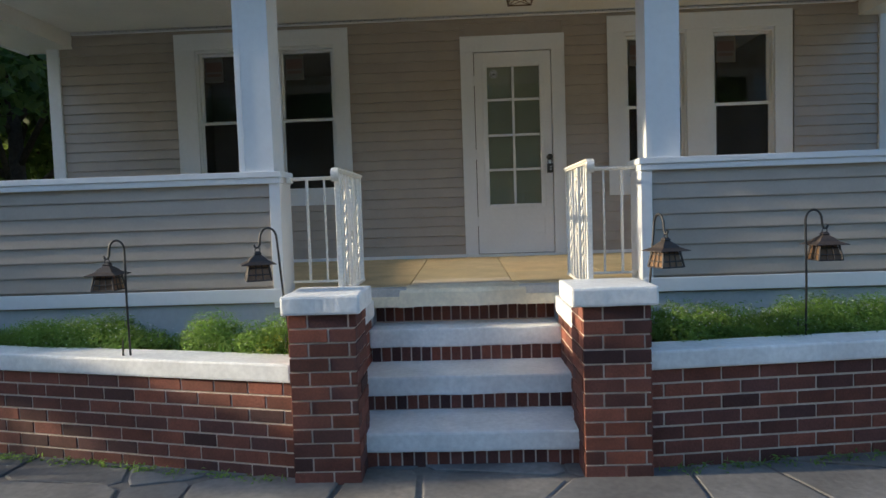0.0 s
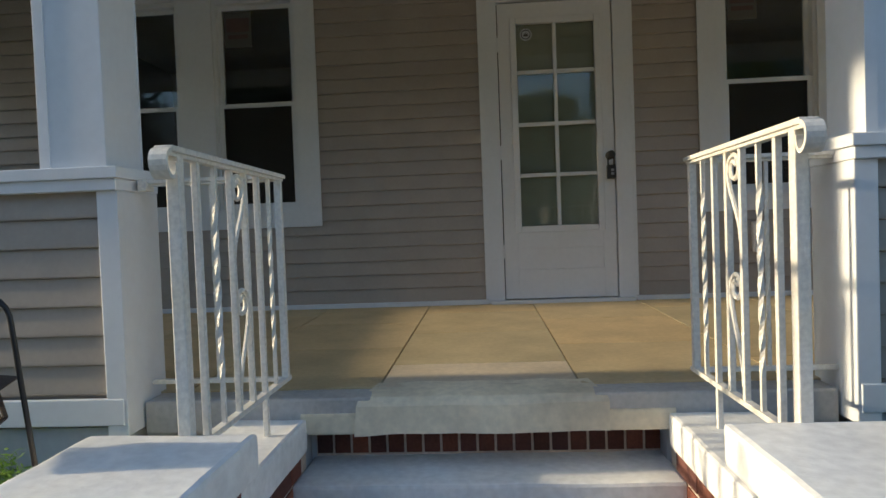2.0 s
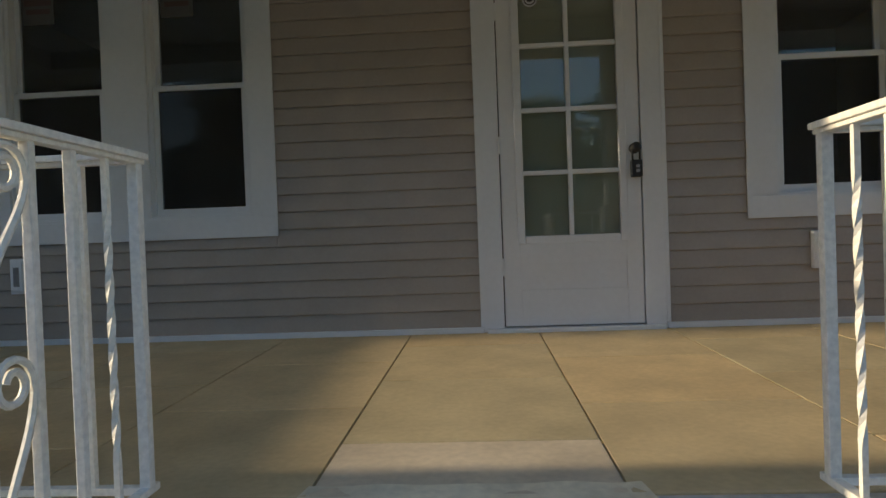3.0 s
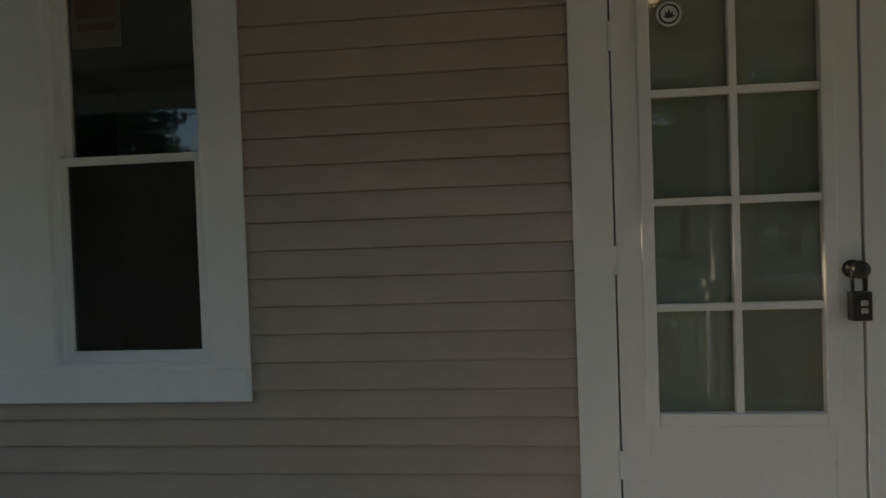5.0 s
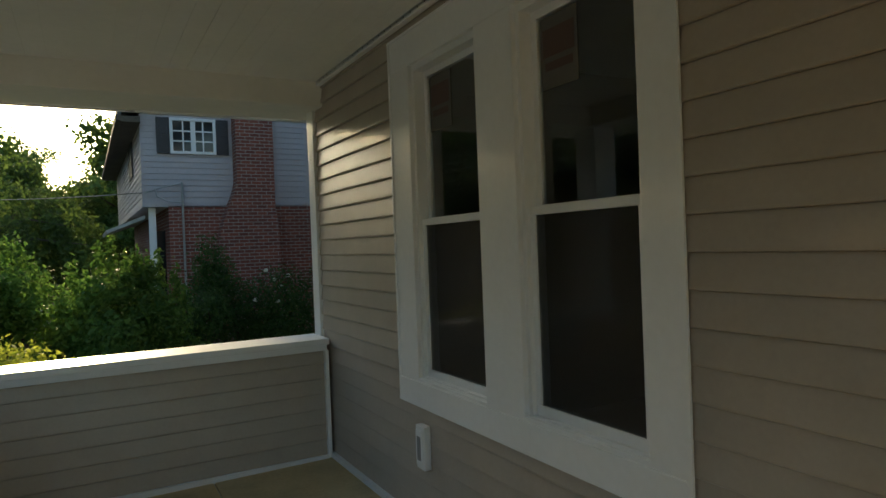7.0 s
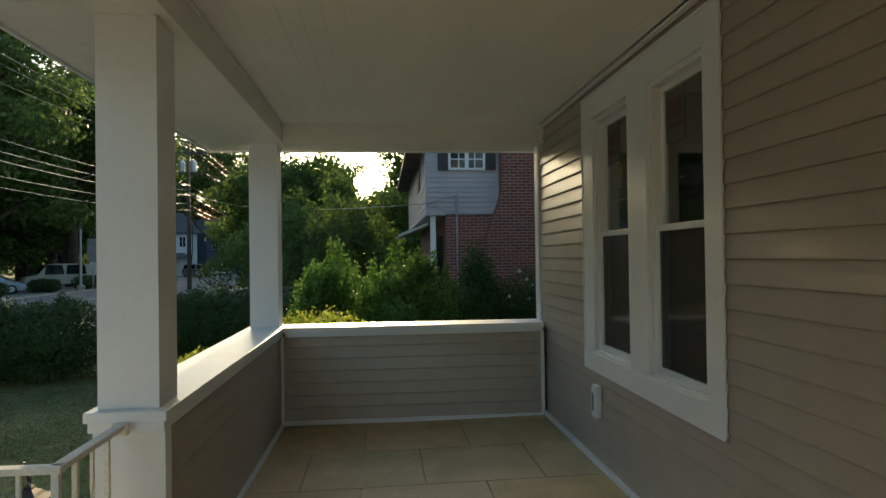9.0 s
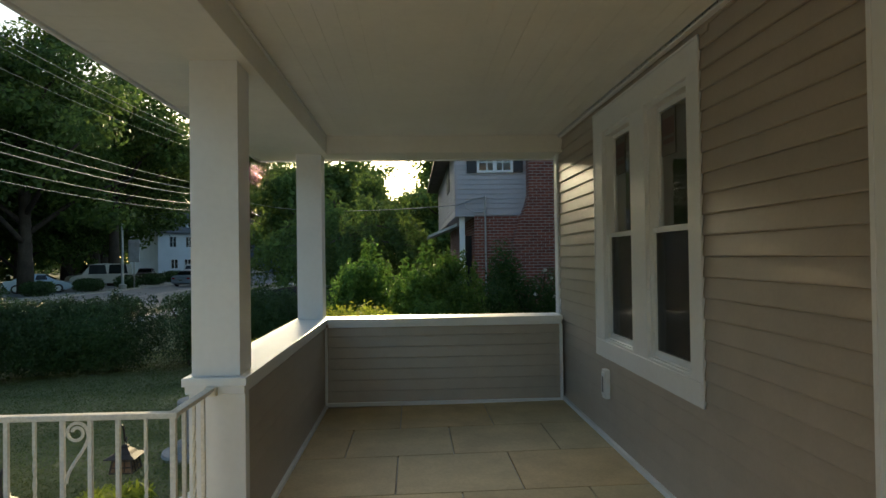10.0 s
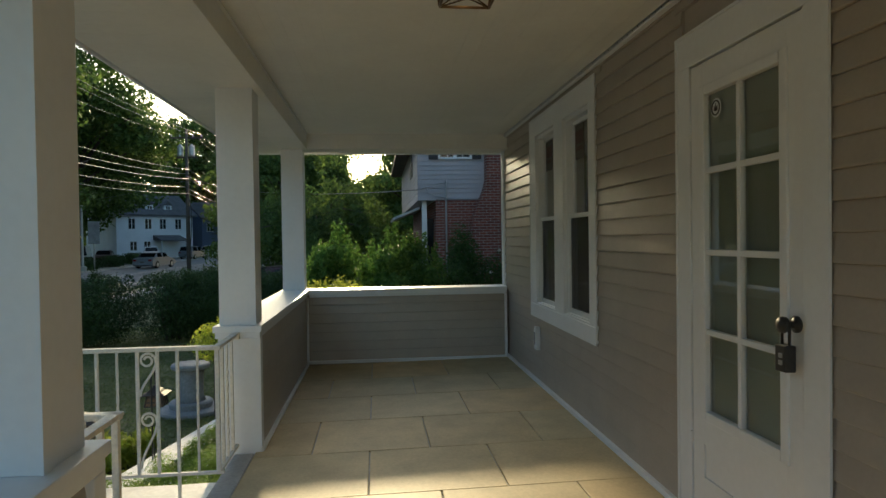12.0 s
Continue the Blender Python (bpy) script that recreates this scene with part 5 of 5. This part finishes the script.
# ---- the neighbouring house ----
def brick_pattern(name):
    m = bpy.data.materials.new(name)
    m.use_nodes = True
    n, l = m.node_tree.nodes, m.node_tree.links
    b = n["Principled BSDF"]
    b.inputs["Roughness"].default_value = 0.85
    tc, mp, br = n.new("ShaderNodeTexCoord"), n.new("ShaderNodeMapping"), n.new("ShaderNodeTexBrick")
    sep, com = n.new("ShaderNodeSeparateXYZ"), n.new("ShaderNodeCombineXYZ")
    add = n.new("ShaderNodeMath")
    l.new(tc.outputs["Object"], sep.inputs[0])
    l.new(sep.outputs["X"], add.inputs[0]), l.new(sep.outputs["Y"], add.inputs[1])
    l.new(add.outputs[0], com.inputs["X"]), l.new(sep.outputs["Z"], com.inputs["Y"])
    l.new(com.outputs[0], br.inputs["Vector"])
    br.inputs["Color1"].default_value, br.inputs["Color2"].default_value = (0.24, 0.075, 0.05, 1), (0.15, 0.05, 0.04, 1)
    br.inputs["Mortar"].default_value = (0.36, 0.30, 0.27, 1)
    br.inputs["Scale"].default_value, br.inputs["Mortar Size"].default_value = 1.0, 0.008
    br.inputs["Brick Width"].default_value, br.inputs["Row Height"].default_value = 0.213, 0.076
    l.new(br.outputs["Color"], b.inputs["Base Color"])
    bp = n.new("ShaderNodeBump")
    bp.inputs["Strength"].default_value, bp.inputs["Distance"].default_value = 0.6, 0.01
    bp.invert = True
    l.new(br.outputs["Fac"], bp.inputs["Height"]), l.new(bp.outputs["Normal"], b.inputs["Normal"])
    return m


M_FARBRICK = brick_pattern("far_red_brick")
NX0, NX1, NY0, NY1 = -26.0, -15.0, -0.29, 9.0
nh = thing("neighbour_house", "two-storey house with red brick below and pale siding above", "house", (0, 0, GROUND))
zc = 2.43 - GROUND
part("brick_storey", boxes((NX0, NX1, 0.22, NY1, 0, zc)), M_FARBRICK, nh, "red brick ground storey")
upper = part("upper_wall", boxes((NX0, NX1 - 0.03, NY0 + 0.03, NY1, zc, 5.3), (NX0, NX1, NY0, NY1, zc - 0.02, zc + 0.06)), M_NSIDE, nh, "pale lavender-grey siding")
bm = bmesh.new()
prism(bm, [(0.0, 0.0), (0.0, 0.012), (0.018, 0.135), (0.028, 0.135), (0.028, 0.0)], "x", 0, NY1 - NY0)
NB = mesh_of("siding_board", bm, M_NSIDE)
for k in range(24):
    piece("siding_board", NB, upper, pose(NX1, NY0, zc + 0.06 + k * 0.127, 0, 0, 90))
bm = bmesh.new()
prism(bm, [(0.0, 0.0), (0.0, 0.012), (0.018, 0.135), (0.028, 0.135), (0.028, 0.0)], "x", 0, NX1 - NX0)
NB2 = mesh_of("siding_board", bm, M_NSIDE)
for k in range(24):
    piece("siding_board", NB2, upper, pose(NX0, NY0, zc + 0.06 + k * 0.127))
bm = bmesh.new()
ym = (NY0 + NY1) / 2
prism(bm, [(NY0 - 0.42, 5.2), (ym, 8.0), (NY1 + 0.5, 5.2), (NY1 + 0.5, 5.4), (ym, 8.2), (NY0 - 0.42, 5.4)], "x", NX0 - 0.4, NX1 + 0.35)
part("roof", bm, M_ROOF, nh, "grey shingled gable roof")
part("eave_box", boxes((NX0 - 0.4, NX1 + 0.3, NY0 - 0.36, NY0, 5.08, 5.2), (NX0 - 0.4, NX1 + 0.33, NY0 - 0.46, NY0 - 0.36, 5.1, 5.22)), M_POLE, nh, "brown eave soffit and gutter")
bm = bmesh.new()
prism(bm, [(ym - 3.4, 5.3), (ym, 7.9), (ym + 3.4, 5.3)], "x", NX1 - 0.2, NX1)
part("gable", bm, M_NSIDE, nh)
bm = bmesh.new()
prism(bm, [(1.14, 0), (2.5, 0), (2.5, 1.9 - GROUND), (2.42, 2.3 - GROUND), (2.42, 9.2), (1.60, 9.2), (1.60, 2.95 - GROUND), (1.53, 2.68 - GROUND), (1.33, 2.2 - GROUND), (1.18, 1.7 - GROUND), (1.14, 1.4 - GROUND)], "x", NX1, NX1 + 0.42)
part("chimney", bm, M_FARBRICK, nh, "red brick chimney with sloping shoulders")


def far_window(parent, x, y0, y1, z0, z1, cols, rows, face=0.05):
    w = part("window", boxes((x, x + face, y0 - 0.06, y1 + 0.06, z0 - 0.06, z0), (x, x + face, y0 - 0.06, y1 + 0.06, z1, z1 + 0.06), (x, x + face, y0 - 0.06, y0, z0, z1), (x, x + face, y1, y1 + 0.06, z0, z1)), M_WHITE, parent)
    part("pane", boxes((x, x + 0.012, y0, y1, z0, z1)), M_CARGLASS, w)
    bars = []
    for k in range(1, cols):
        yy = y0 + (y1 - y0) * k / cols
        t = 0.05 if cols % 2 == 0 and k == cols // 2 else 0.014
        bars.append((x + 0.012, x + 0.032, yy - t, yy + t, z0, z1))
    for k in range(1, rows):
        zz = z0 + (z1 - z0) * k / rows
        bars.append((x + 0.012, x + 0.03, y0, y1, zz - 0.014, zz + 0.014))
    part("glazing_bars", boxes(*bars), M_WHITE, w)
    return w


far_window(nh, NX1, 0.36, 1.19, 3.62 - GROUND, 4.28 - GROUND, 4, 3)
for a, b in ((0.03, 0.29), (1.26, 1.52)):
    part("shutter", boxes((NX1, NX1 + 0.045, a, b, 3.56 - GROUND, 4.34 - GROUND), (NX1 + 0.045, NX1 + 0.055, a + 0.05, b - 0.05, 3.62 - GROUND, 3.92 - GROUND), (NX1 + 0.045, NX1 + 0.055, a + 0.05, b - 0.05, 3.98 - GROUND, 4.28 - GROUND), bevel=0.004), M_SHUTTER, nh, "dark navy shutter")
bm = boxes((-18.5, -17.3, NY0 - 0.03, NY0, 3.3 - GROUND, 4.3 - GROUND))
part("side_window", bm, M_SHUTTER, nh)
part("entry_post", boxes((-15.35, -15.2, -0.16, -0.02, 0, zc - 0.02), bevel=0.01), M_WHITE, nh, "white entry post")
part("entry_window", boxes((-15.9, -15.86, 0.0, 0.29, 0.9, zc - 0.5)), M_CARGLASS, nh)
bm = bmesh.new()
prism(bm, [(-0.95, 2.82), (-0.2, 3.12), (-0.2, 3.2), (-0.98, 2.88)], "x", -19.0, -15.6)
part("entry_hood", bm, M_CONC, nh, "pale entry hood roof")
bm = bmesh.new()
tube(bm, [(NX1 + 0.06, 0.5, 1.2), (NX1 + 0.06, 0.5, 2.94 - GROUND)], 0.025, 6)
tube(bm, [(NX1 + 0.06, 0.5, 2.92 - GROUND), (NX1 + 0.10, 0.1, 2.82 - GROUND), (NX1 + 0.06, -0.26, 2.70 - GROUND)], 0.012, 5)
tube(bm, [(NX1 + 0.06, 0.48, 2.50 - GROUND), (NX1 + 0.1, 0.2, 2.52 - GROUND), (NX1 + 0.09, 0.0, 2.62 - GROUND), (NX1 + 0.08, -0.05, 2.80 - GROUND)], 0.012, 5)
part("service_mast", bm, M_STEEL, nh, "grey service mast with drooping cable")


# ---- houses far down the street ----
def far_house(name, x, y0, y1, depth, eave, ridge, mat, label, rows, dormers=(), porch=None, turn=0.0):
    """Faces +x before it is turned, gable ends to the sides."""
    h = thing(name, label, "house", (x, (y0 + y1) / 2, GROUND), "far houses", "", turn)
    w = (y1 - y0) / 2
    part("wall", boxes((-depth, 0, -w, w, 0, eave)), mat, h)
    bm = bmesh.new()
    prism(bm, [(0.6, eave - 0.15), (-depth / 2, ridge), (-depth - 0.6, eave - 0.15), (-depth - 0.6, eave + 0.05), (-depth / 2, ridge + 0.2), (0.6, eave + 0.05)], "y", -w - 0.4, w + 0.4)
    part("roof", bm, M_ROOF, h)
    for s in (-1, 1):
        bm = bmesh.new()
        prism(bm, [(0, eave - 0.05), (-depth / 2, ridge - 0.05), (-depth, eave - 0.05)], "y", s * w - 0.1, s * w + 0.1)
        part("gable", bm, mat, h)
    for z0, z1, ys in rows:
        for yy in ys:
            far_window(h, 0.0, yy - 0.45, yy + 0.45, z0, z1, 2, 2)
    for yy in dormers:
        d = part("dormer", boxes((-2.6, -0.6, yy - 0.6, yy + 0.6, eave + 0.3, eave + 1.5)), mat, h)
        bm = bmesh.new()
        prism(bm, [(yy - 0.8, eave + 1.45), (yy, eave + 2.1), (yy + 0.8, eave + 1.45)], "x", -3.0, -0.45)
        part("dormer_roof", bm, M_ROOF, d)
        far_window(d, -0.6, yy - 0.3, yy + 0.3, eave + 0.5, eave + 1.3, 2, 2)
    if porch:
        p0, p1 = porch
        bm = bmesh.new()
        prism(bm, [(0, 3.3), (2.2, 2.6), (2.2, 2.45), (0, 2.6)], "y", p0, p1)
        part("porch_roof", bm, M_ROOF, h)
        for yy in (p0 + 0.2, p1 - 0.2):
            part("porch_post", boxes((1.9, 2.05, yy - 0.08, yy + 0.08, 0, 2.5)), M_WHITE, h)
    return h


far_house("white_terrace_house", -93, -38.5, -27.0, 8.5, 6.2, 9.2, M_FARWHITE, "pale white two-storey house with dormers down the street", ((4.2, 5.6, (-3.6, -1.2, 1.0, 3.4)), (1.2, 2.4, (-3.4, -1.4))), (-0.6, 2.2), (-0.5, 3.6), 48)
far_house("blue_grey_house", -104, -29.5, -22.5, 9, 6.0, 8.6, M_FARBLUE, "blue-grey two-storey house down the street", ((3.9, 5.2, (-2.2, 0.2, 2.3)),), turn=40)


# ---- vehicles ----
def car(name, x, y, rz, paint, label, kind="sedan"):
    c = thing(name, label, "car", (x, y, GROUND), "", "", rz)
    if kind == "sedan":
        L, W, side, cabin = 4.5, 1.78, [(-2.25, 0.35), (-2.25, 0.78), (-2.1, 0.92), (-1.4, 0.97), (1.0, 0.93), (1.95, 0.78), (2.22, 0.62), (2.25, 0.32), (2.0, 0.22), (-2.0, 0.22)], [(-1.65, 0.94), (-0.95, 1.36), (-0.3, 1.43), (0.35, 1.38), (1.2, 0.92)]
    elif kind == "suv":
        L, W, side, cabin = 4.6, 1.85, [(-2.3, 0.4), (-2.3, 1.0), (-2.2, 1.08), (1.1, 1.08), (2.1, 0.95), (2.28, 0.75), (2.3, 0.4), (2.0, 0.28), (-2.0, 0.28)], [(-2.2, 1.05), (-1.95, 1.66), (-0.5, 1.72), (0.35, 1.66), (1.2, 1.05)]
    else:
        L, W, side, cabin = 5.3, 2.0, [(-2.65, 0.4), (-2.65, 1.12), (1.5, 1.12), (2.45, 0.98), (2.62, 0.8), (2.65, 0.4), (2.3, 0.3), (-2.3, 0.3)], [(-2.62, 1.1), (-2.55, 2.02), (-0.5, 2.1), (0.85, 2.02), (1.65, 1.1)]
    bm = bmesh.new()
    prism(bm, side, "y", -W / 2, W / 2)
    bmesh.ops.bevel(bm, geom=list(bm.edges), offset=0.05, segments=2, affect="EDGES")
    part("body", bm, paint, c)
    bm = bmesh.new()
    prism(bm, cabin, "y", -W / 2 + 0.06, W / 2 - 0.06)
    for v in bm.verts:
        if v.co.z > cabin[0][1] + 0.1:
            v.co.y *= 0.86
    bmesh.ops.bevel(bm, geom=list(bm.edges), offset=0.04, segments=2, affect="EDGES")
    cab = part("cabin", bm, paint, c)
    zt = max(z for _, z in cabin)
    zb = cabin[0][1]
    front, back = cabin[-1][0], cabin[0][0]
    mid = (front + back) / 2
    for s in (-1, 1):
        for a, b in ((back + 0.42, mid - 0.06), (mid + 0.06, front - 0.55)):
            bm = bmesh.new()
            lo, hi = W / 2 - 0.055, (W / 2 - 0.06) * 0.88 + 0.012
            v = [bm.verts.new(p) for p in ((a, s * lo, zb + 0.05), (b, s * lo, zb + 0.05), (b - 0.12, s * hi, zt - 0.1), (a + 0.12, s * hi, zt - 0.1))]
            f = bm.faces.new(v)
            bmesh.ops.solidify(bm, geom=[f], thickness=0.02)
            part("side_window", bm, M_CARGLASS, cab)
    for p, q, nm in ((cabin[-1], cabin[-2], "windscreen"), (cabin[0], cabin[1], "rear_window")):
        e = 0.02 if nm == "windscreen" else -0.02
        bm = bmesh.new()
        w0, w1 = W / 2 - 0.16, (W / 2 - 0.14) * 0.84
        a, b = Vector((p[0], 0, p[1])), Vector((q[0], 0, q[1]))
        u, v_ = a.lerp(b, 0.12), a.lerp(b, 0.9)
        vs = [bm.verts.new(k) for k in ((u.x + e, -w0, u.z + 0.02), (u.x + e, w0, u.z + 0.02), (v_.x + e, w1, v_.z + 0.02), (v_.x + e, -w1, v_.z + 0.02))]
        f = bm.faces.new(vs)
        bmesh.ops.solidify(bm, geom=[f], thickness=0.03)
        part(nm, bm, M_CARGLASS, cab)
    for sx in (-L * 0.30, L * 0.30):
        for s in (-1, 1):
            bm = bmesh.new()
            lathe(bm, [(0.2, -0.1), (0.31, -0.1), (0.33, -0.06), (0.33, 0.06), (0.31, 0.1), (0.2, 0.1)], 20)
            wh = part("wheel", bm, M_RUBBER, c)
            wh.matrix_basis = pose(sx, s * (W / 2 - 0.07), 0.33, 90)
            bm = bmesh.new()
            lathe(bm, [(0.205, -0.105), (0.19, -0.09), (0.05, -0.108), (0.05, 0.108), (0.19, 0.09), (0.205, 0.105)], 16)
            part("rim", bm, M_STEEL, wh)
    zl = side[2][1] - 0.2
    for s in (-1, 1):
        part("tail_light", boxes((-L / 2 - 0.012, -L / 2 + 0.08, s * (W / 2 - 0.22) - 0.14, s * (W / 2 - 0.22) + 0.14, zl - 0.06, zl + 0.08), bevel=0.01), M_REDLENS, c, "red tail light")
        part("headlight", boxes((L / 2 - 0.1, L / 2 + 0.005, s * (W / 2 - 0.25) - 0.16, s * (W / 2 - 0.25) + 0.16, 0.56, 0.70), bevel=0.01), M_STEEL, c, "clear headlight")
    part("rear_bumper", boxes((-L / 2 - 0.04, -L / 2 + 0.1, -W / 2 + 0.1, W / 2 - 0.1, 0.34, 0.5), bevel=0.02), paint, c)
    part("front_bumper", boxes((L / 2 - 0.1, L / 2 + 0.03, -W / 2 + 0.1, W / 2 - 0.1, 0.34, 0.5), bevel=0.02), paint, c)
    part("number_plate", boxes((-L / 2 - 0.055, -L / 2 - 0.04, -0.16, 0.16, 0.52, 0.62)), M_PAPER, c)
    return c


def paint(name, color, metal=0.4):
    return material(name, color, 0.3, metal, scale=8, vary=0.04, fine=0.02, bump=0.0)


P_SILVER, P_WHITE, P_BLUE, P_BEIGE, P_DARK = paint("silver_paint", (0.25, 0.28, 0.32), 0.5), paint("white_car_paint", (0.65, 0.65, 0.66), 0.0), paint("silver_blue_paint", (0.30, 0.38, 0.48)), paint("beige_van_paint", (0.50, 0.48, 0.43), 0.1), paint("dark_maroon_paint", (0.05, 0.02, 0.025))
car("silver_sedan", -57, -21.2, 172, P_SILVER, "silver four-door sedan on the asphalt street")
car("parked_sedan", -48.0, -29.6, 112, P_BLUE, "pale blue parked sedan across the street")
car("passenger_van", -59.0, -30.4, -52, P_BEIGE, "beige passenger van parked across the street", "van")
car("parked_suv", -84, -30.5, 20, P_WHITE, "white parked sport utility car down the street", "suv")
car("parked_suv", -86, -25.8, 170, P_SILVER, "silver parked sport utility car down the street", "suv")
car("parked_suv", -92, -24.6, 170, P_WHITE, "white parked sport utility car down the street", "suv")
car("parked_sedan", -77, -33.5, 15, P_DARK, "dark parked sedan down the street")
car("parked_sedan", -19.2, -4.6, 80, P_DARK, "dark maroon sedan parked beside the garden shrubs")


# ---- poles and wires ----
def utility_pole(x, y, height):
    p = thing("utility_pole", "weathered wooden utility pole with crossarm and transformer", "utility pole", (x, y, GROUND - 0.03), "utility poles")
    bm = bmesh.new()
    tube(bm, [(0, 0, 0), (0, 0, height)], [0.17, 0.11], 12)
    part("shaft", bm, M_POLE, p, "", True)
    part("crossarm", boxes((-0.06, 0.06, -1.25, 1.25, height - 0.75, height - 0.62), bevel=0.01), M_POLE, p)
    part("crossarm", boxes((-0.05, 0.05, -0.8, 0.8, height - 2.3, height - 2.18), bevel=0.01), M_POLE, p)
    for yy in (-1.15, -0.5, 0.5, 1.15):
        bm = bmesh.new()
        lathe(bm, [(0.03, 0), (0.06, 0.04), (0.04, 0.09), (0.06, 0.13), (0.03, 0.18)], 10, (0, yy))
        o = part("insulator", bm, M_STEEL, p)
        o.matrix_basis = pose(0, 0, height - 0.62)
    for yy in (-0.45, 0.42):
        bm = bmesh.new()
        lathe(bm, [(0.2, 0), (0.23, 0.05), (0.23, 0.75), (0.15, 0.82), (0.05, 0.95)], 14, (0.1, yy))
        o = part("transformer", bm, M_STEEL, p, "grey transformer can")
        o.matrix_basis = pose(0, 0, height - 2.15)
    bm = bmesh.new()
    tube(bm, [(0.15, 0.05, height - 5.0), (0.3, 0.35, height - 6.3), (0.2, 0.3, height - 8.2), (0.14, 0.1, 1.0)], 0.035, 6)
    part("riser_cable", bm, M_BLACK, p)
    return p


utility_pole(-50, -16.3, 11.25)
utility_pole(-2.0, -16.6, 11.25)
utility_pole(-96, -17.0, 11.25)


def wire(a, b, sag, r=0.014):
    a, b = Vector(a), Vector(b)
    w = thing("overhead_wire", "thin overhead wire strung between street poles", "wire", tuple(a), "overhead wires")
    d = b - a
    bm = bmesh.new()
    tube(bm, [tuple(d * (k / 20) - Vector((0, 0, sag * 4 * (k / 20) * (1 - k / 20)))) for k in range(21)], r, 5)
    part("cable", bm, M_WIRE, w, "", True)


for k, (dy, z, s, r) in enumerate(((1.15, 9.85, 0.8, 0.010), (-1.15, 9.85, 0.8, 0.010), (0.5, 9.85, 0.85, 0.010), (0.14, 7.1, 0.9, 0.016), (-0.14, 6.75, 0.95, 0.022), (0.14, 6.35, 1.0, 0.026), (-0.14, 5.7, 0.9, 0.022), (0.14, 5.2, 0.9, 0.016))):
    wire((-50, -16.3 + dy, z), (-2.0, -16.6 + dy, z), s, r)
    wire((-96, -17.0 + dy, z), (-50, -16.3 + dy, z), s, r)
wire((-50, -16.4, 6.6), (-14.9, -0.3, 2.7), 0.6, 0.012)
wire((-50, -16.4, 6.2), (-60, -33, 5.0), 0.4, 0.012)

sl = thing("street_light_pole", "grey metal street pole with a sign cabinet", "street pole", (-52, -25.2, GROUND))
bm = bmesh.new()
tube(bm, [(0, 0, 0), (0, 0, 5.4)], [0.11, 0.09], 10)
part("pole", bm, M_STEEL, sl)
bm = bmesh.new()
lathe(bm, [(0.3, 0), (0.3, 0.35), (0.14, 0.45)], 12)
part("base", bm, M_WALK, sl)
sg = thing("street_sign", "grey rectangular sign panel on a post", "sign", (-53.5, -24.9, GROUND))
part("panel", boxes((-0.06, 0.06, -0.45, 0.45, 2.2, 4.1), bevel=0.02), M_STONE, sg)
part("post", boxes((-0.05, 0.05, -0.05, 0.05, 0, 2.3)), M_STEEL, sg)
hb = np.random.default_rng(9)
for x, y, rx, ry, h in ((-49, -26.4, 1.4, 1.3, 1.0), (-54, -25.9, 1.8, 1.2, 1.1), (-61, -26.2, 1.9, 1.2, 1.1), (-67, -26.6, 1.6, 1.2, 1.2), (-43, -26.6, 1.6, 1.2, 1.0), (-37, -27, 1.6, 1.4, 1.1)):
    shrub("boxwood_mound", [(x + hb.uniform(-0.5, 0.5) * rx, y + hb.uniform(-0.4, 0.4) * ry, GROUND + h * 0.5, rx * 0.6, ry * 0.6, h * 0.5) for _ in range(6)], 3500, 0.10, M_LEAF_YEW, "low dark green rounded shrub beside the car park", "shrub", 4, int(-x), 1.8, 0.7, "boxwood mounds")
far_blobs = [(x + hb.uniform(-3, 3), -43.5 + hb.uniform(-1.5, 1.5), hb.uniform(0.5, 4.5), 4, 2.5, hb.uniform(2.5, 4)) for x in range(-86, 0, 3)] + [(-112 + hb.uniform(-2, 2), y, hb.uniform(1, 5), 3, 4, hb.uniform(3, 5)) for y in range(-60, -10, 3)] + [(-150 + hb.uniform(-6, 6), y, hb.uniform(2, 9), 8, 8, hb.uniform(4, 7)) for y in range(-110, 90, 7)] + [(x, -75 + hb.uniform(-5, 5), hb.uniform(1, 5), 8, 8, hb.uniform(4, 7)) for x in range(-140, 110, 8)]
c, d = clump_points(hb, far_blobs, 80000, 0.2)
keep = c[:, 2] > GROUND
tagged(new("far_woods", leaf_mesh("far_woods", c[keep], d[keep], hb.uniform(0.35, 0.7, int(keep.sum())), M_LEAF_TREE, 1.4, hb)), "distant dark green woods behind the houses", "woods", "", "stuff")
